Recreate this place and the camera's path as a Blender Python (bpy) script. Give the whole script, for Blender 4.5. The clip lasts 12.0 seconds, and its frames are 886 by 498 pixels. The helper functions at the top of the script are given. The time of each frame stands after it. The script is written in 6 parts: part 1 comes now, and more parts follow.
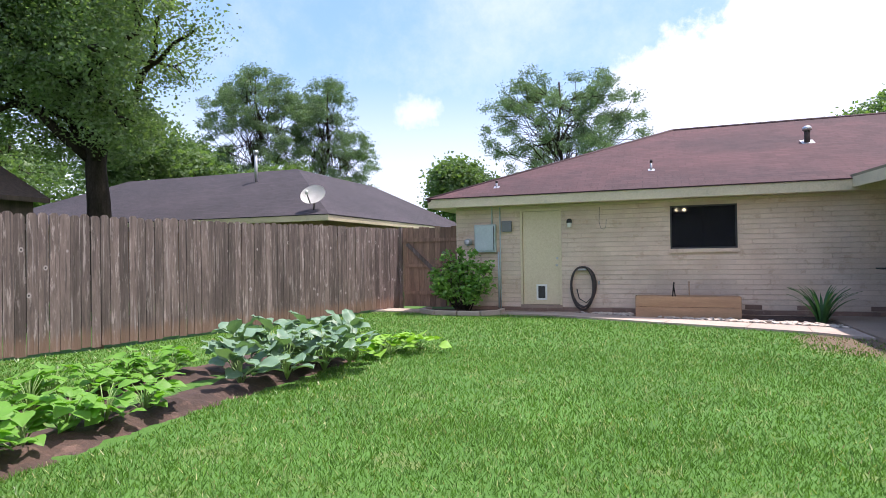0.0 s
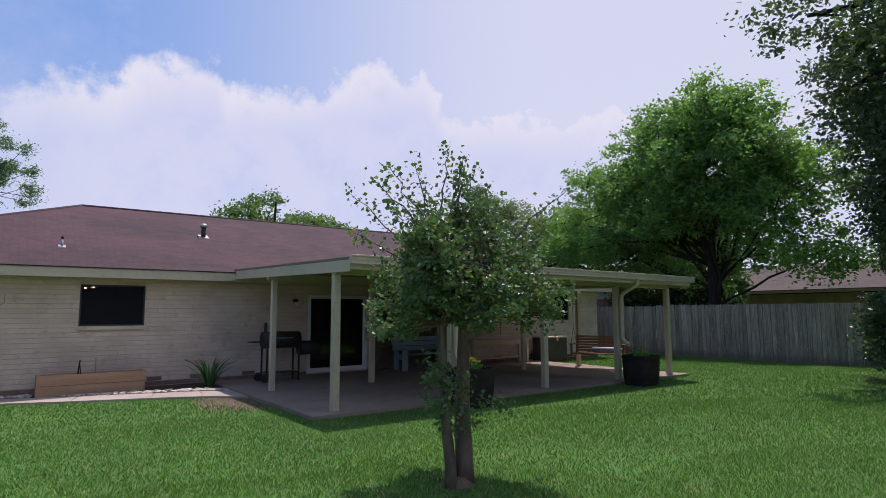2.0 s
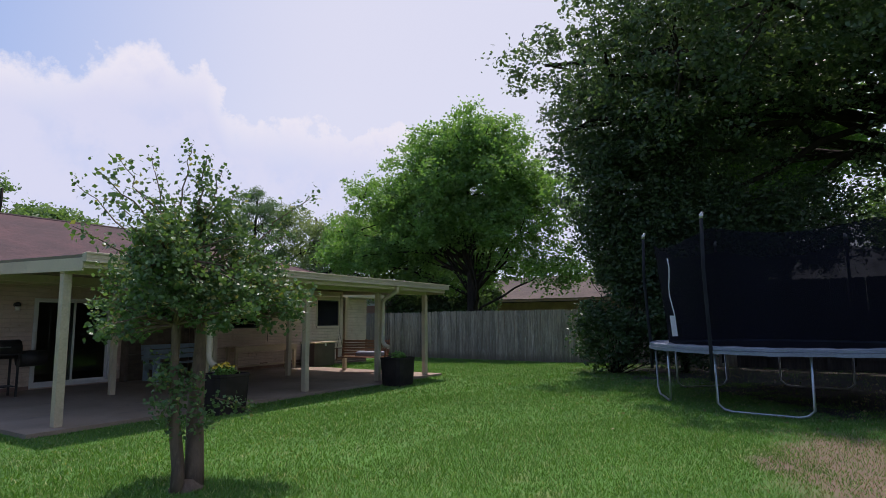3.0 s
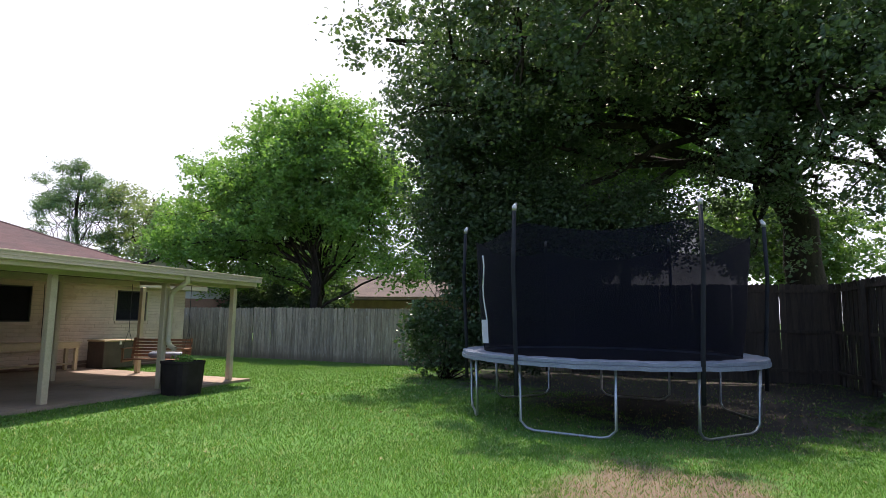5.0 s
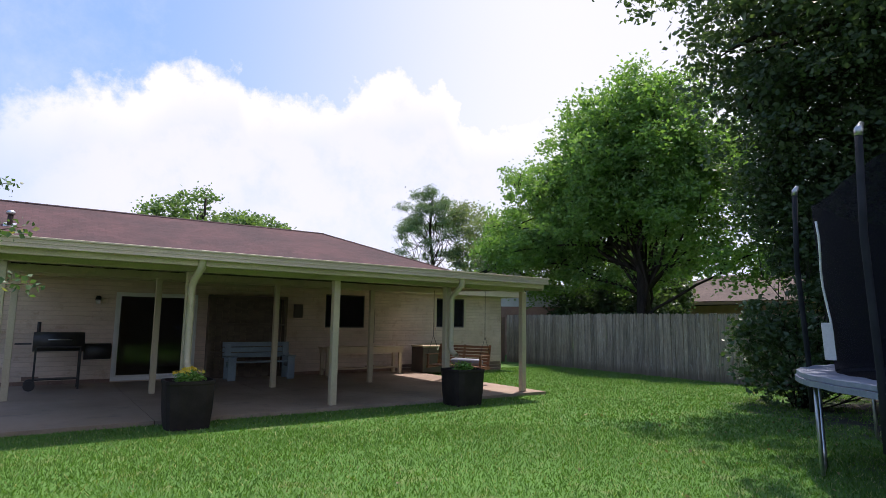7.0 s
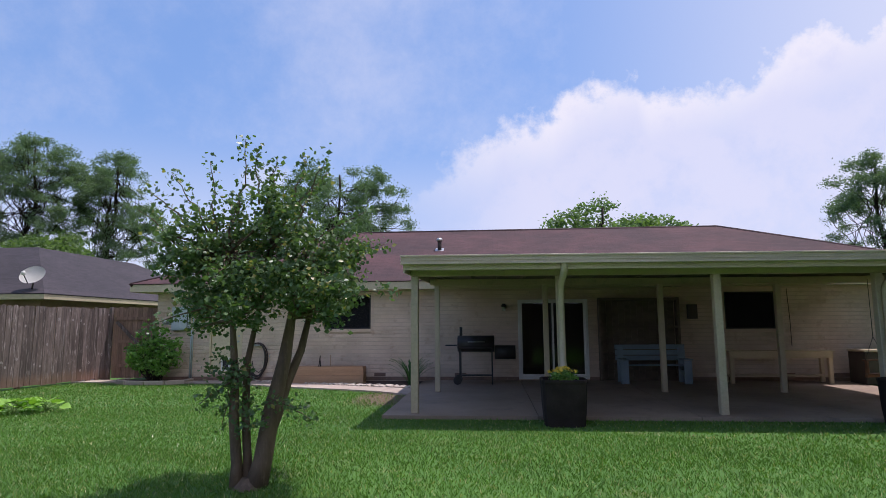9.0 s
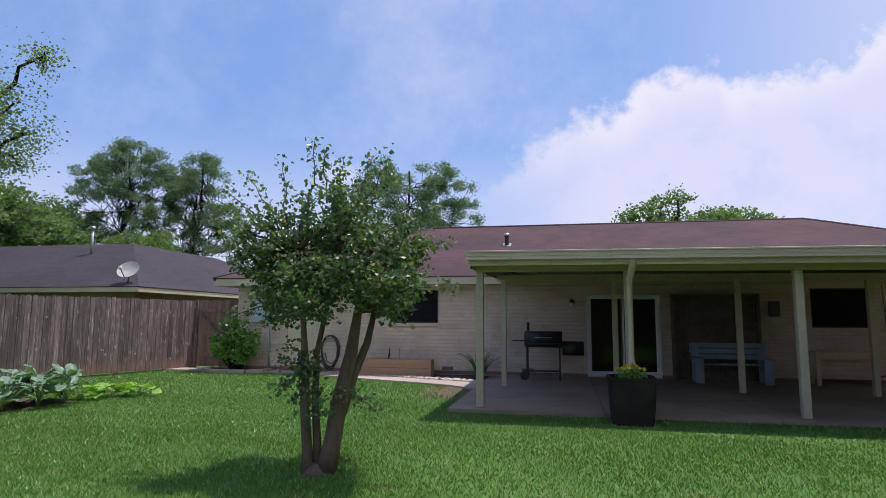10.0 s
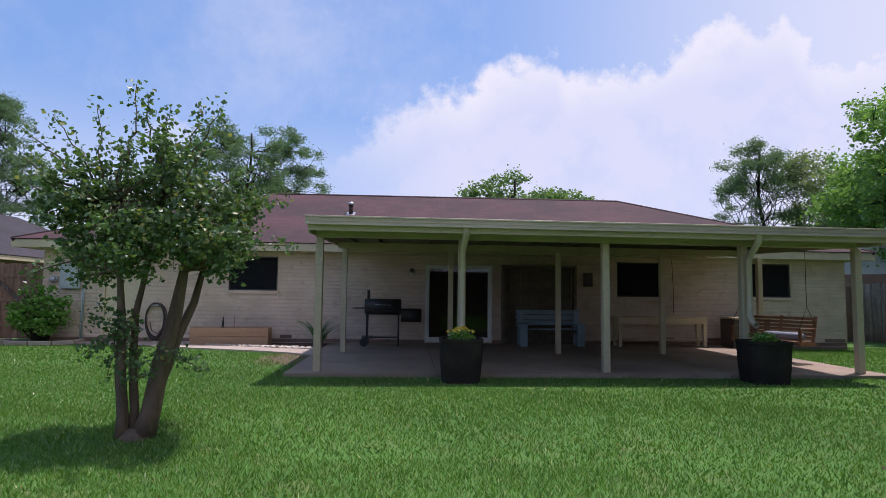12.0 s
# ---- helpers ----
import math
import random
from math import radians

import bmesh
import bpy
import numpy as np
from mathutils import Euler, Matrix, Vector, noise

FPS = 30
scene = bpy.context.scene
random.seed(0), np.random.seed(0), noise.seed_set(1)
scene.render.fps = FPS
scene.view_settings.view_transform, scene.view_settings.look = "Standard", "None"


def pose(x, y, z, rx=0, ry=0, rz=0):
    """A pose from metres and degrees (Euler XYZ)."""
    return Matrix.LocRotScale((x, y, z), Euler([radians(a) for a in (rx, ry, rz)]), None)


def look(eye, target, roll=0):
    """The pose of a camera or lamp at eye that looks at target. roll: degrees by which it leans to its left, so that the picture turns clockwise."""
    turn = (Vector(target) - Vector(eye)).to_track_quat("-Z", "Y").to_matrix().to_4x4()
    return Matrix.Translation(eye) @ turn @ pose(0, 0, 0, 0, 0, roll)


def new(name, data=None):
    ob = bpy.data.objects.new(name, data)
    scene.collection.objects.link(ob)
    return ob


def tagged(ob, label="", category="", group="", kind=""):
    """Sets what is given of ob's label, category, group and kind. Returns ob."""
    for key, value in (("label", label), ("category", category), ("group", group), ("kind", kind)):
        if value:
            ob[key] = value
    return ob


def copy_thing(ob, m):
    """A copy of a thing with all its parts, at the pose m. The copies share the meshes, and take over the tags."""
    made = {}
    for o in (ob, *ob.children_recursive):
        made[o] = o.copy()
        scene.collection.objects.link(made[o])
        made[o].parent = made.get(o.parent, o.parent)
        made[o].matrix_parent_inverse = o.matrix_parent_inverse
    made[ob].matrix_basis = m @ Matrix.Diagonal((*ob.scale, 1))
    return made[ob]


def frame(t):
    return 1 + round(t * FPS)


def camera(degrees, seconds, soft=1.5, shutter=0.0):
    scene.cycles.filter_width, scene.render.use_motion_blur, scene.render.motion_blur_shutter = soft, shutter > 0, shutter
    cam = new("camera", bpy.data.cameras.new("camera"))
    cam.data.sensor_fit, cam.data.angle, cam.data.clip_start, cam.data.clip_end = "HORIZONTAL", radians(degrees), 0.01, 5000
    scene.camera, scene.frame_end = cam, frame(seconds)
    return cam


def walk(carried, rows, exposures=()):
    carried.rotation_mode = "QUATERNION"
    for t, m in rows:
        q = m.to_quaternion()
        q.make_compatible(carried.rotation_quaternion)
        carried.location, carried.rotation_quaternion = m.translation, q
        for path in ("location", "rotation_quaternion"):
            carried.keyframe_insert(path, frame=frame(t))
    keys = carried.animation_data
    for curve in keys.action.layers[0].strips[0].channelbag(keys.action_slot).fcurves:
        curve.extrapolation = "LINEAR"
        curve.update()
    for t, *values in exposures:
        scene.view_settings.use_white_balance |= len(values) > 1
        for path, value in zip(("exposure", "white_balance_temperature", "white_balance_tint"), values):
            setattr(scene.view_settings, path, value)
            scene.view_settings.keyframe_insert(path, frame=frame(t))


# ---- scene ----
cam = camera(74.2, 12.0, soft=0.8)
PATH = [
    (0, (-0.866, -0.7, 1.301), (-1.541, 1.183, 1.319), -0.9),
    (0.5, (-1.04, -1.2, 1.371), (-1.381, 0.77, 1.425), -1.0),
    (1, (-1.26, -1.495, 1.451), (-1.164, 0.499, 1.573), -0.8),
    (1.5, (-1.533, -1.97, 1.561), (-0.831, -0.105, 1.727), -0.5),
    (2, (-1.678, -2.324, 1.611), (-0.503, -0.719, 1.826), -0.2),
    (2.5, (-1.742, -2.704, 1.538), (-0.28, -1.362, 1.783), -0.4),
    (3, (-1.638, -2.857, 1.531), (0.031, -1.782, 1.769), -0.4),
    (3.5, (-1.341, -2.921, 1.485), (0.482, -2.135, 1.721), 0.3),
    (5.5, (1.298, -3.426, 1.619), (3.15, -2.709, 1.85), 1.0),
    (6, (2.013, -3.39, 1.579), (3.689, -2.326, 1.815), 1.1),
    (6.5, (2.576, -3.335, 1.535), (4.002, -1.952, 1.767), 1.2),
    (7, (3.12, -3.258, 1.525), (4.248, -1.624, 1.769), 0.9),
    (7.5, (3.491, -3.222, 1.475), (4.234, -1.382, 1.725), 0.3),
    (9.3, (4.012, -3.151, 1.439), (3.735, -1.186, 1.695), -0.0),
    (9.5, (4.018, -3.217, 1.451), (3.679, -1.263, 1.704), 0.3),
    (10, (4.087, -3.224, 1.446), (3.688, -1.279, 1.684), 0.3),
    (10.5, (4.144, -3.296, 1.403), (3.796, -1.339, 1.623), 0.4),
    (11, (4.205, -3.355, 1.373), (4.043, -1.371, 1.567), 0.5),
    (11.5, (4.205, -3.351, 1.359), (4.223, -1.359, 1.527), 0.5),
    (12, (4.197, -3.327, 1.323), (4.315, -1.336, 1.474), 0.7),
]

# ---- exposure, world, sun ----
walk(cam, [(t, look(eye, target, roll)) for t, eye, target, roll in PATH], exposures=[
    (0.0, 0.5, 6370, 23), (0.5, 0.3, 6320, 23), (1.0, 0.1, 6220, 24), (1.5, -0.2, 6120, 24), (2.0, -0.42, 6120, 24), (2.5, -0.42, 6170, 23), (3.5, -0.15, 6470, 22), (5.5, 0.58, 6770, 19), (6.0, 0.5, 6770, 20),
    (6.5, 0.3, 6720, 21), (7.0, 0.1, 6470, 22), (7.5, -0.05, 6320, 23), (9.5, -0.28, 6120, 24), (12.0, -0.27, 6120, 24)])

SUN_DIR = Vector((0.66, 0.48, 2.55)).normalized()
SUN_EL = math.asin(SUN_DIR.z)
SUN_AZ = math.atan2(SUN_DIR.x, SUN_DIR.y)


class Nodes:
    """Short way to write node trees."""
    def __init__(self, tree):
        self.tree = tree

    def add(self, kind, **values):
        node = self.tree.nodes.new(kind)
        for key, value in values.items():
            if key.startswith("i_"):
                node.inputs[key[2:].replace("_", " ")].default_value = value
            else:
                setattr(node, key, value)
        return node

    def link(self, a, b):
        self.tree.links.new(a, b)

    def put(self, value, socket):
        if isinstance(value, bpy.types.NodeSocket):
            self.link(value, socket)
        else:
            socket.default_value = value

    def math(self, op, a, b=0.0, c=0.0, clamp=False):
        node = self.add("ShaderNodeMath", operation=op, use_clamp=clamp)
        for s, v in zip(node.inputs, (a, b, c)):
            self.put(v, s)
        return node.outputs[0]

    def range(self, value, a, b, c=0.0, d=1.0, smooth=True):
        node = self.add("ShaderNodeMapRange", interpolation_type="SMOOTHSTEP" if smooth else "LINEAR")
        for s, v in zip(node.inputs, (value, a, b, c, d)):
            self.put(v, s)
        return node.outputs[0]

    def mix(self, f, a, b, blend="MIX"):
        node = self.add("ShaderNodeMix", data_type="RGBA", blend_type=blend)
        for i, v in ((0, f), (6, a), (7, b)):
            if isinstance(v, tuple) and len(v) == 3:
                v = (*v, 1)
            self.put(v, node.inputs[i])
        return node.outputs[2]

    def noise(self, vector, scale, detail=3.0, rough=0.55):
        node = self.add("ShaderNodeTexNoise", i_Scale=scale, i_Detail=detail, i_Roughness=rough)
        if vector is not None:
            self.link(vector, node.inputs["Vector"])
        return node.outputs["Fac"]


def build_world():
    world = bpy.data.worlds.new("sky")
    scene.world = world
    world.use_nodes = True
    world.node_tree.nodes.clear()
    n = Nodes(world.node_tree)
    sky = n.add("ShaderNodeTexSky", sky_type="NISHITA", sun_disc=False, sun_elevation=SUN_EL, sun_rotation=SUN_AZ,
                air_density=1.0, dust_density=1.2, ozone_density=1.5)
    way = n.add("ShaderNodeTexCoord").outputs["Generated"]
    sep = n.add("ShaderNodeSeparateXYZ")
    n.link(way, sep.inputs[0])
    az = n.math("ARCTAN2", sep.outputs[0], sep.outputs[1])
    el = n.math("ARCSINE", sep.outputs[2])
    # height of the cloud bank's upper edge, by direction
    edge = n.add("ShaderNodeFloatCurve")
    curve = edge.mapping.curves[0]
    pts = [(-.60, .10), (-.30, .12), (-.18, .20), (-.12, .255), (-.05, .29), (.0, .315), (.025, .345), (.11, .345), (.155, .385), (.20, .405), (.25, .412), (.27, .37), (.38, .378), (.46, .40), (.53, .418), (.60, .418), (.64, .355), (.80, .335), (1.0, .33), (1.20, .33)]
    while len(curve.points) < len(pts):
        curve.points.new(0.5, 0.5)
    for p, (a, e) in zip(curve.points, pts):
        p.location = ((a + 0.6) / 1.8, e)
        p.handle_type = "VECTOR"
    edge.mapping.update()
    n.link(n.range(az, -0.6, 1.2, 0, 1, smooth=False), edge.inputs["Value"])
    big = n.noise(way, 3.2, 6.0, 0.6)
    fine = n.noise(way, 13.0, 8.0, 0.64)
    lift = n.math("MULTIPLY_ADD", big, 0.06, -0.03)
    lift = n.math("ADD", lift, n.math("MULTIPLY_ADD", fine, 0.17, -0.085))
    above = n.math("SUBTRACT", n.math("ADD", edge.outputs[0], lift), el)
    bank = n.range(above, -0.02, 0.035)
    # small lone cloud
    da, de = n.math("SUBTRACT", az, -0.388), n.math("SUBTRACT", el, 0.236)
    r = n.math("SQRT", n.math("ADD", n.math("MULTIPLY", da, da), n.math("MULTIPLY", n.math("MULTIPLY", de, de), 3.0)))
    r = n.math("ADD", r, n.math("MULTIPLY_ADD", fine, 0.2, -0.1))
    lone = n.range(r, 0.066, 0.0)
    veil = n.range(az, 0.0, 0.85, 0.0, 0.74)
    thin = n.math("MAXIMUM", n.math("MULTIPLY", n.range(n.noise(way, 2.0, 8.0, 0.68), 0.42, 0.85), 0.45), veil)
    haze = n.math("MULTIPLY", n.range(el, 0.34, 0.08), 0.55)
    mask = n.math("MAXIMUM", n.math("MAXIMUM", n.math("MULTIPLY", n.math("MULTIPLY", bank, n.range(az, -0.22, 0.10, 0.25, 1.0)), n.math("MULTIPLY", n.range(above, 0.0, 0.10, 1.0, 0.84), n.range(fine, 0.25, 0.6, 0.75, 1.0))), n.math("MULTIPLY", lone, 0.5)), n.math("MAXIMUM", thin, haze))
    shade = n.range(above, 0.01, 0.10)
    cloud = n.mix(shade, (1.0, 1.0, 1.0), (0.88, 0.90, 0.985))
    sky_light = n.add("ShaderNodeBackground", i_Strength=SKY)
    n.link(n.mix(0.35, sky.outputs[0], (2.9, 6.1, 11.6), "MIX"), sky_light.inputs[0])
    cloud_light = n.add("ShaderNodeBackground", i_Strength=CLOUD)
    n.link(cloud, cloud_light.inputs[0])
    mixed = n.add("ShaderNodeMixShader")
    n.link(mask, mixed.inputs[0])
    n.link(sky_light.outputs[0], mixed.inputs[1])
    n.link(cloud_light.outputs[0], mixed.inputs[2])
    n.link(mixed.outputs[0], n.add("ShaderNodeOutputWorld").inputs[0])


SKY, CLOUD, SUN = 0.128, 1.06, 5.0
build_world()
sun = new("sun", bpy.data.lights.new("sun", "SUN"))
sun.data.energy, sun.data.angle, sun.data.color = SUN, radians(0.6), (1.0, 0.95, 0.87)
sun.matrix_world = look((0, 0, 40), Vector((0, 0, 40)) - SUN_DIR)


# ---- materials ----
def surface(name, a, b, scale=2.0, rough=0.8, bump=0.25, fine=60.0, stretch=(1, 1, 1), metal=0.0, vary=0.0, spots=None, grain=0.35, gloss=0.5, island=False):
    """A matt or glossy surface of two colours in patches, with fine grain and relief. vary: how much separate objects differ."""
    m = bpy.data.materials.new(name)
    m.use_nodes = True
    m.node_tree.nodes.clear()
    n = Nodes(m.node_tree)
    coord = n.add("ShaderNodeTexCoord").outputs["Object"]
    info = n.add("ShaderNodeObjectInfo")
    shift = n.add("ShaderNodeVectorMath", operation="MULTIPLY_ADD")
    n.link(info.outputs["Random"], shift.inputs[0])
    shift.inputs[1].default_value = (37.0, 17.0, 53.0)
    n.link(coord, shift.inputs[2])
    place = n.add("ShaderNodeMapping")
    place.inputs["Scale"].default_value = stretch
    n.link(shift.outputs[0], place.inputs[0])
    v = place.outputs[0]
    large = n.range(n.noise(v, scale, 5.0), 0.3, 0.7)
    small = n.noise(v, fine, 4.0, 0.65)
    colour = n.mix(large, a, b)
    if spots:
        colour = n.mix(n.math("MULTIPLY", n.range(n.noise(v, scale * 3.1, 6.0, 0.7), 0.54, 0.66), spots[3]), colour, tuple(spots[:3]))
    colour = n.mix(grain, colour, n.mix(small, (0.0, 0.0, 0.0), (1.6, 1.6, 1.6)), "OVERLAY" if grain > 0.5 else "SOFT_LIGHT")
    if vary:
        level = n.range(n.add("ShaderNodeNewGeometry").outputs["Random Per Island"] if island else info.outputs["Random"], 0, 1, 1 - vary, 1 + vary, smooth=False)
        grey = n.add("ShaderNodeCombineColor")
        for i in range(3):
            n.link(level, grey.inputs[i])
        colour = n.mix(1.0, colour, grey.outputs[0], "MULTIPLY")
    shader = n.add("ShaderNodeBsdfPrincipled", i_Metallic=metal)
    shader.inputs["Specular IOR Level"].default_value = gloss
    n.link(colour, shader.inputs["Base Color"])
    n.link(n.range(small, 0.2, 0.8, max(0.04, rough - 0.12), min(1, rough + 0.12)), shader.inputs["Roughness"])
    if bump:
        relief = n.add("ShaderNodeBump", i_Strength=bump, i_Distance=0.01)
        n.link(small, relief.inputs["Height"])
        n.link(relief.outputs[0], shader.inputs["Normal"])
    n.link(shader.outputs[0], n.add("ShaderNodeOutputMaterial").inputs[0])
    return m


def leafy(name, dark, light, odd=None, through_light=0.35, rough=0.5):
    """Leaves or blades: each one its own tone, with light coming through."""
    m = bpy.data.materials.new(name)
    m.use_nodes = True
    m.node_tree.nodes.clear()
    n = Nodes(m.node_tree)
    pick = n.add("ShaderNodeNewGeometry").outputs["Random Per Island"]
    coord = n.add("ShaderNodeTexCoord").outputs["Object"]
    patch = n.noise(coord, 0.6, 3.0)
    colour = n.mix(n.math("MULTIPLY_ADD", pick, 0.75, n.math("MULTIPLY_ADD", patch, 0.6, -0.18), clamp=True), dark, light)
    if odd:
        colour = n.mix(n.math("MULTIPLY", n.math("GREATER_THAN", pick, 1 - odd[3]), 1.0), colour, tuple(odd[:3]))
    shader = n.add("ShaderNodeBsdfPrincipled", i_Roughness=rough)
    shader.inputs["Specular IOR Level"].default_value = 0.35
    n.link(colour, shader.inputs["Base Color"])
    glow = n.add("ShaderNodeBsdfTranslucent")
    n.link(n.mix(1.0, colour, (1.3, 1.5, 0.5), "MULTIPLY"), glow.inputs[0])
    mixed = n.add("ShaderNodeMixShader")
    mixed.inputs[0].default_value = through_light
    n.link(shader.outputs[0], mixed.inputs[1])
    n.link(glow.outputs[0], mixed.inputs[2])
    n.link(mixed.outputs[0], n.add("ShaderNodeOutputMaterial").inputs[0])
    return m


def screen(name, colour, cover, rough=0.9):
    """Netting or insect screen: part of the light passes straight through."""
    m = bpy.data.materials.new(name)
    m.use_nodes = True
    m.node_tree.nodes.clear()
    n = Nodes(m.node_tree)
    shader = n.add("ShaderNodeBsdfPrincipled", i_Roughness=rough)
    shader.inputs["Specular IOR Level"].default_value = 0.1
    coord = n.add("ShaderNodeTexCoord").outputs["Object"]
    n.link(n.mix(n.noise(coord, 1.3), tuple(0.7 * c for c in colour), tuple(1.3 * c for c in colour)), shader.inputs["Base Color"])
    clear = n.add("ShaderNodeBsdfTransparent")
    mixed = n.add("ShaderNodeMixShader")
    n.link(n.range(n.noise(coord, 2.2, 4.0), 0.3, 0.7, cover - 0.03, cover + 0.03), mixed.inputs[0])
    n.link(clear.outputs[0], mixed.inputs[1])
    n.link(shader.outputs[0], mixed.inputs[2])
    n.link(mixed.outputs[0], n.add("ShaderNodeOutputMaterial").inputs[0])
    return m


def pane_glass(name):
    m = bpy.data.materials.new(name)
    m.use_nodes = True
    m.node_tree.nodes.clear()
    n = Nodes(m.node_tree)
    clear = n.add("ShaderNodeBsdfTransparent")
    clear.inputs[0].default_value = (0.62, 0.68, 0.68, 1)
    shine = n.add("ShaderNodeBsdfGlossy", i_Roughness=0.02)
    mixed = n.add("ShaderNodeMixShader")
    n.link(n.add("ShaderNodeFresnel", i_IOR=1.5).outputs[0], mixed.inputs[0])
    n.link(clear.outputs[0], mixed.inputs[1])
    n.link(shine.outputs[0], mixed.inputs[2])
    n.link(mixed.outputs[0], n.add("ShaderNodeOutputMaterial").inputs[0])
    return m


def bulb(name, colour, strength):
    m = bpy.data.materials.new(name)
    m.use_nodes = True
    m.node_tree.nodes.clear()
    n = Nodes(m.node_tree)
    e = n.add("ShaderNodeEmission", i_Strength=strength)
    e.inputs[0].default_value = (*colour, 1)
    n.link(e.outputs[0], n.add("ShaderNodeOutputMaterial").inputs[0])
    return m


BRICK = surface("painted_brick", (0.66, 0.51, 0.395), (0.53, 0.40, 0.30), 1.3, 0.75, 0.5, 45, vary=0.045, spots=(0.40, 0.26, 0.17, 0.5), island=True)
BASE_BRICK = surface("bare_brick", (0.24, 0.145, 0.105), (0.17, 0.11, 0.085), 1.6, 0.85, 0.4, 50, vary=0.15, spots=(0.40, 0.30, 0.23, 0.4), island=True)
MORTAR = surface("mortar", (0.56, 0.43, 0.33), (0.46, 0.35, 0.265), 1.5, 0.9, 0.4, 80)
TRIM = surface("cream_paint", (0.57, 0.475, 0.32), (0.48, 0.40, 0.265), 1.1, 0.5, 0.1, 40, spots=(0.35, 0.32, 0.22, 0.4))
POST = surface("post_paint", (0.57, 0.465, 0.31), (0.47, 0.385, 0.255), 1.4, 0.55, 0.15, 40, spots=(0.32, 0.28, 0.2, 0.4))
# cream darkened well below TRIM, so the shade under the roof is painted in
CEIL_SHADED = surface("shaded_ceiling_paint", (0.20, 0.172, 0.105), (0.155, 0.132, 0.082), 1.2, 0.6, 0.1, 30)
DOORPAINT = surface("door_paint", (0.62, 0.51, 0.33), (0.57, 0.465, 0.30), 0.8, 0.45, 0.05, 30)
WHITE = surface("white_paint", (0.75, 0.74, 0.70), (0.65, 0.64, 0.60), 2.0, 0.45, 0.05, 40)
CONCRETE = surface("patio_concrete", (0.31, 0.228, 0.17), (0.22, 0.16, 0.118), 0.7, 0.85, 0.4, 50, spots=(0.17, 0.13, 0.11, 0.6))
PATH_CONCRETE = surface("path_concrete", (0.42, 0.34, 0.28), (0.33, 0.26, 0.215), 1.1, 0.85, 0.3, 50, spots=(0.3, 0.24, 0.2, 0.5))
FENCE = surface("weathered_cedar", (0.150, 0.112, 0.104), (0.078, 0.058, 0.054), 1.6, 0.85, 0.6, 9, stretch=(4, 4, 0.5), vary=0.30, spots=(0.36, 0.30, 0.29, 0.55), grain=0.6)
FENCE_GREY = surface("grey_weathered_wood", (0.25, 0.20, 0.145), (0.14, 0.11, 0.08), 2.0, 0.85, 0.6, 14, stretch=(6, 6, 0.5), vary=0.25, spots=(0.4, 0.38, 0.34, 0.5), grain=0.7)
# dark fence wood, deepened further so the oak's shade is in the colour
FENCE_SHADED = surface("shaded_fence_wood", (0.055, 0.040, 0.030), (0.032, 0.024, 0.019), 2.0, 0.9, 0.5, 14, stretch=(6, 6, 0.5), vary=0.2, grain=0.6)
FENCE_BROWN = surface("brown_fence_wood", (0.23, 0.14, 0.10), (0.15, 0.09, 0.065), 2.0, 0.85, 0.5, 14, stretch=(6, 6, 0.5), vary=0.2, grain=0.6)
CEDAR = surface("new_cedar", (0.40, 0.24, 0.135), (0.31, 0.18, 0.10), 1.5, 0.7, 0.4, 20, stretch=(0.5, 6, 6), vary=0.08, grain=0.5)
SHELFWOOD = surface("brown_shelf_boards", (0.14, 0.105, 0.075), (0.095, 0.072, 0.052), 1.5, 0.8, 0.4, 20, stretch=(0.5, 6, 6), grain=0.5)
SWINGWOOD = surface("stained_swing_wood", (0.27, 0.12, 0.06), (0.18, 0.08, 0.04), 3, 0.5, 0.3, 30, vary=0.15)
BENCHWOOD = surface("pale_bench_wood", (0.60, 0.47, 0.30), (0.48, 0.37, 0.235), 2, 0.6, 0.3, 30, vary=0.08)
BLUE = surface("pale_blue_paint", (0.23, 0.30, 0.35), (0.18, 0.24, 0.29), 2, 0.55, 0.15, 40, vary=0.06)
IRON = surface("black_steel", (0.025, 0.024, 0.024), (0.045, 0.04, 0.038), 4, 0.55, 0.2, 60, metal=0.3)
GALV = surface("galvanised_steel", (0.48, 0.49, 0.5), (0.36, 0.37, 0.38), 6, 0.4, 0.1, 60, metal=0.9)
GREYBOX = surface("grey_painted_metal", (0.42, 0.49, 0.49), (0.36, 0.43, 0.43), 3, 0.45, 0.05, 40)
RUBBER = surface("hose_rubber", (0.035, 0.028, 0.025), (0.06, 0.045, 0.04), 5, 0.6, 0.1, 40)
DARKRESIN = surface("dark_planter_resin", (0.022, 0.017, 0.016), (0.036, 0.027, 0.025), 3, 0.8, 0.25, 50, gloss=0.15)
BROWNRESIN = surface("brown_resin", (0.06, 0.045, 0.04), (0.085, 0.065, 0.055), 3, 0.6, 0.2, 50)
SOIL = surface("garden_soil", (0.060, 0.035, 0.026), (0.032, 0.020, 0.015), 2.5, 0.95, 1.0, 25, spots=(0.13, 0.08, 0.06, 0.5), grain=0.6)
STONE = surface("pale_gravel", (0.55, 0.48, 0.40), (0.42, 0.34, 0.28), 8, 0.85, 0.4, 60, vary=0.2)
PAD = surface("grey_pad_vinyl", (0.22, 0.24, 0.30), (0.16, 0.18, 0.23), 2.0, 0.5, 0.3, 25)
SLEEVE = surface("black_foam_sleeve", (0.014, 0.015, 0.018), (0.024, 0.025, 0.029), 3, 0.85, 0.2, 40, gloss=0.2)
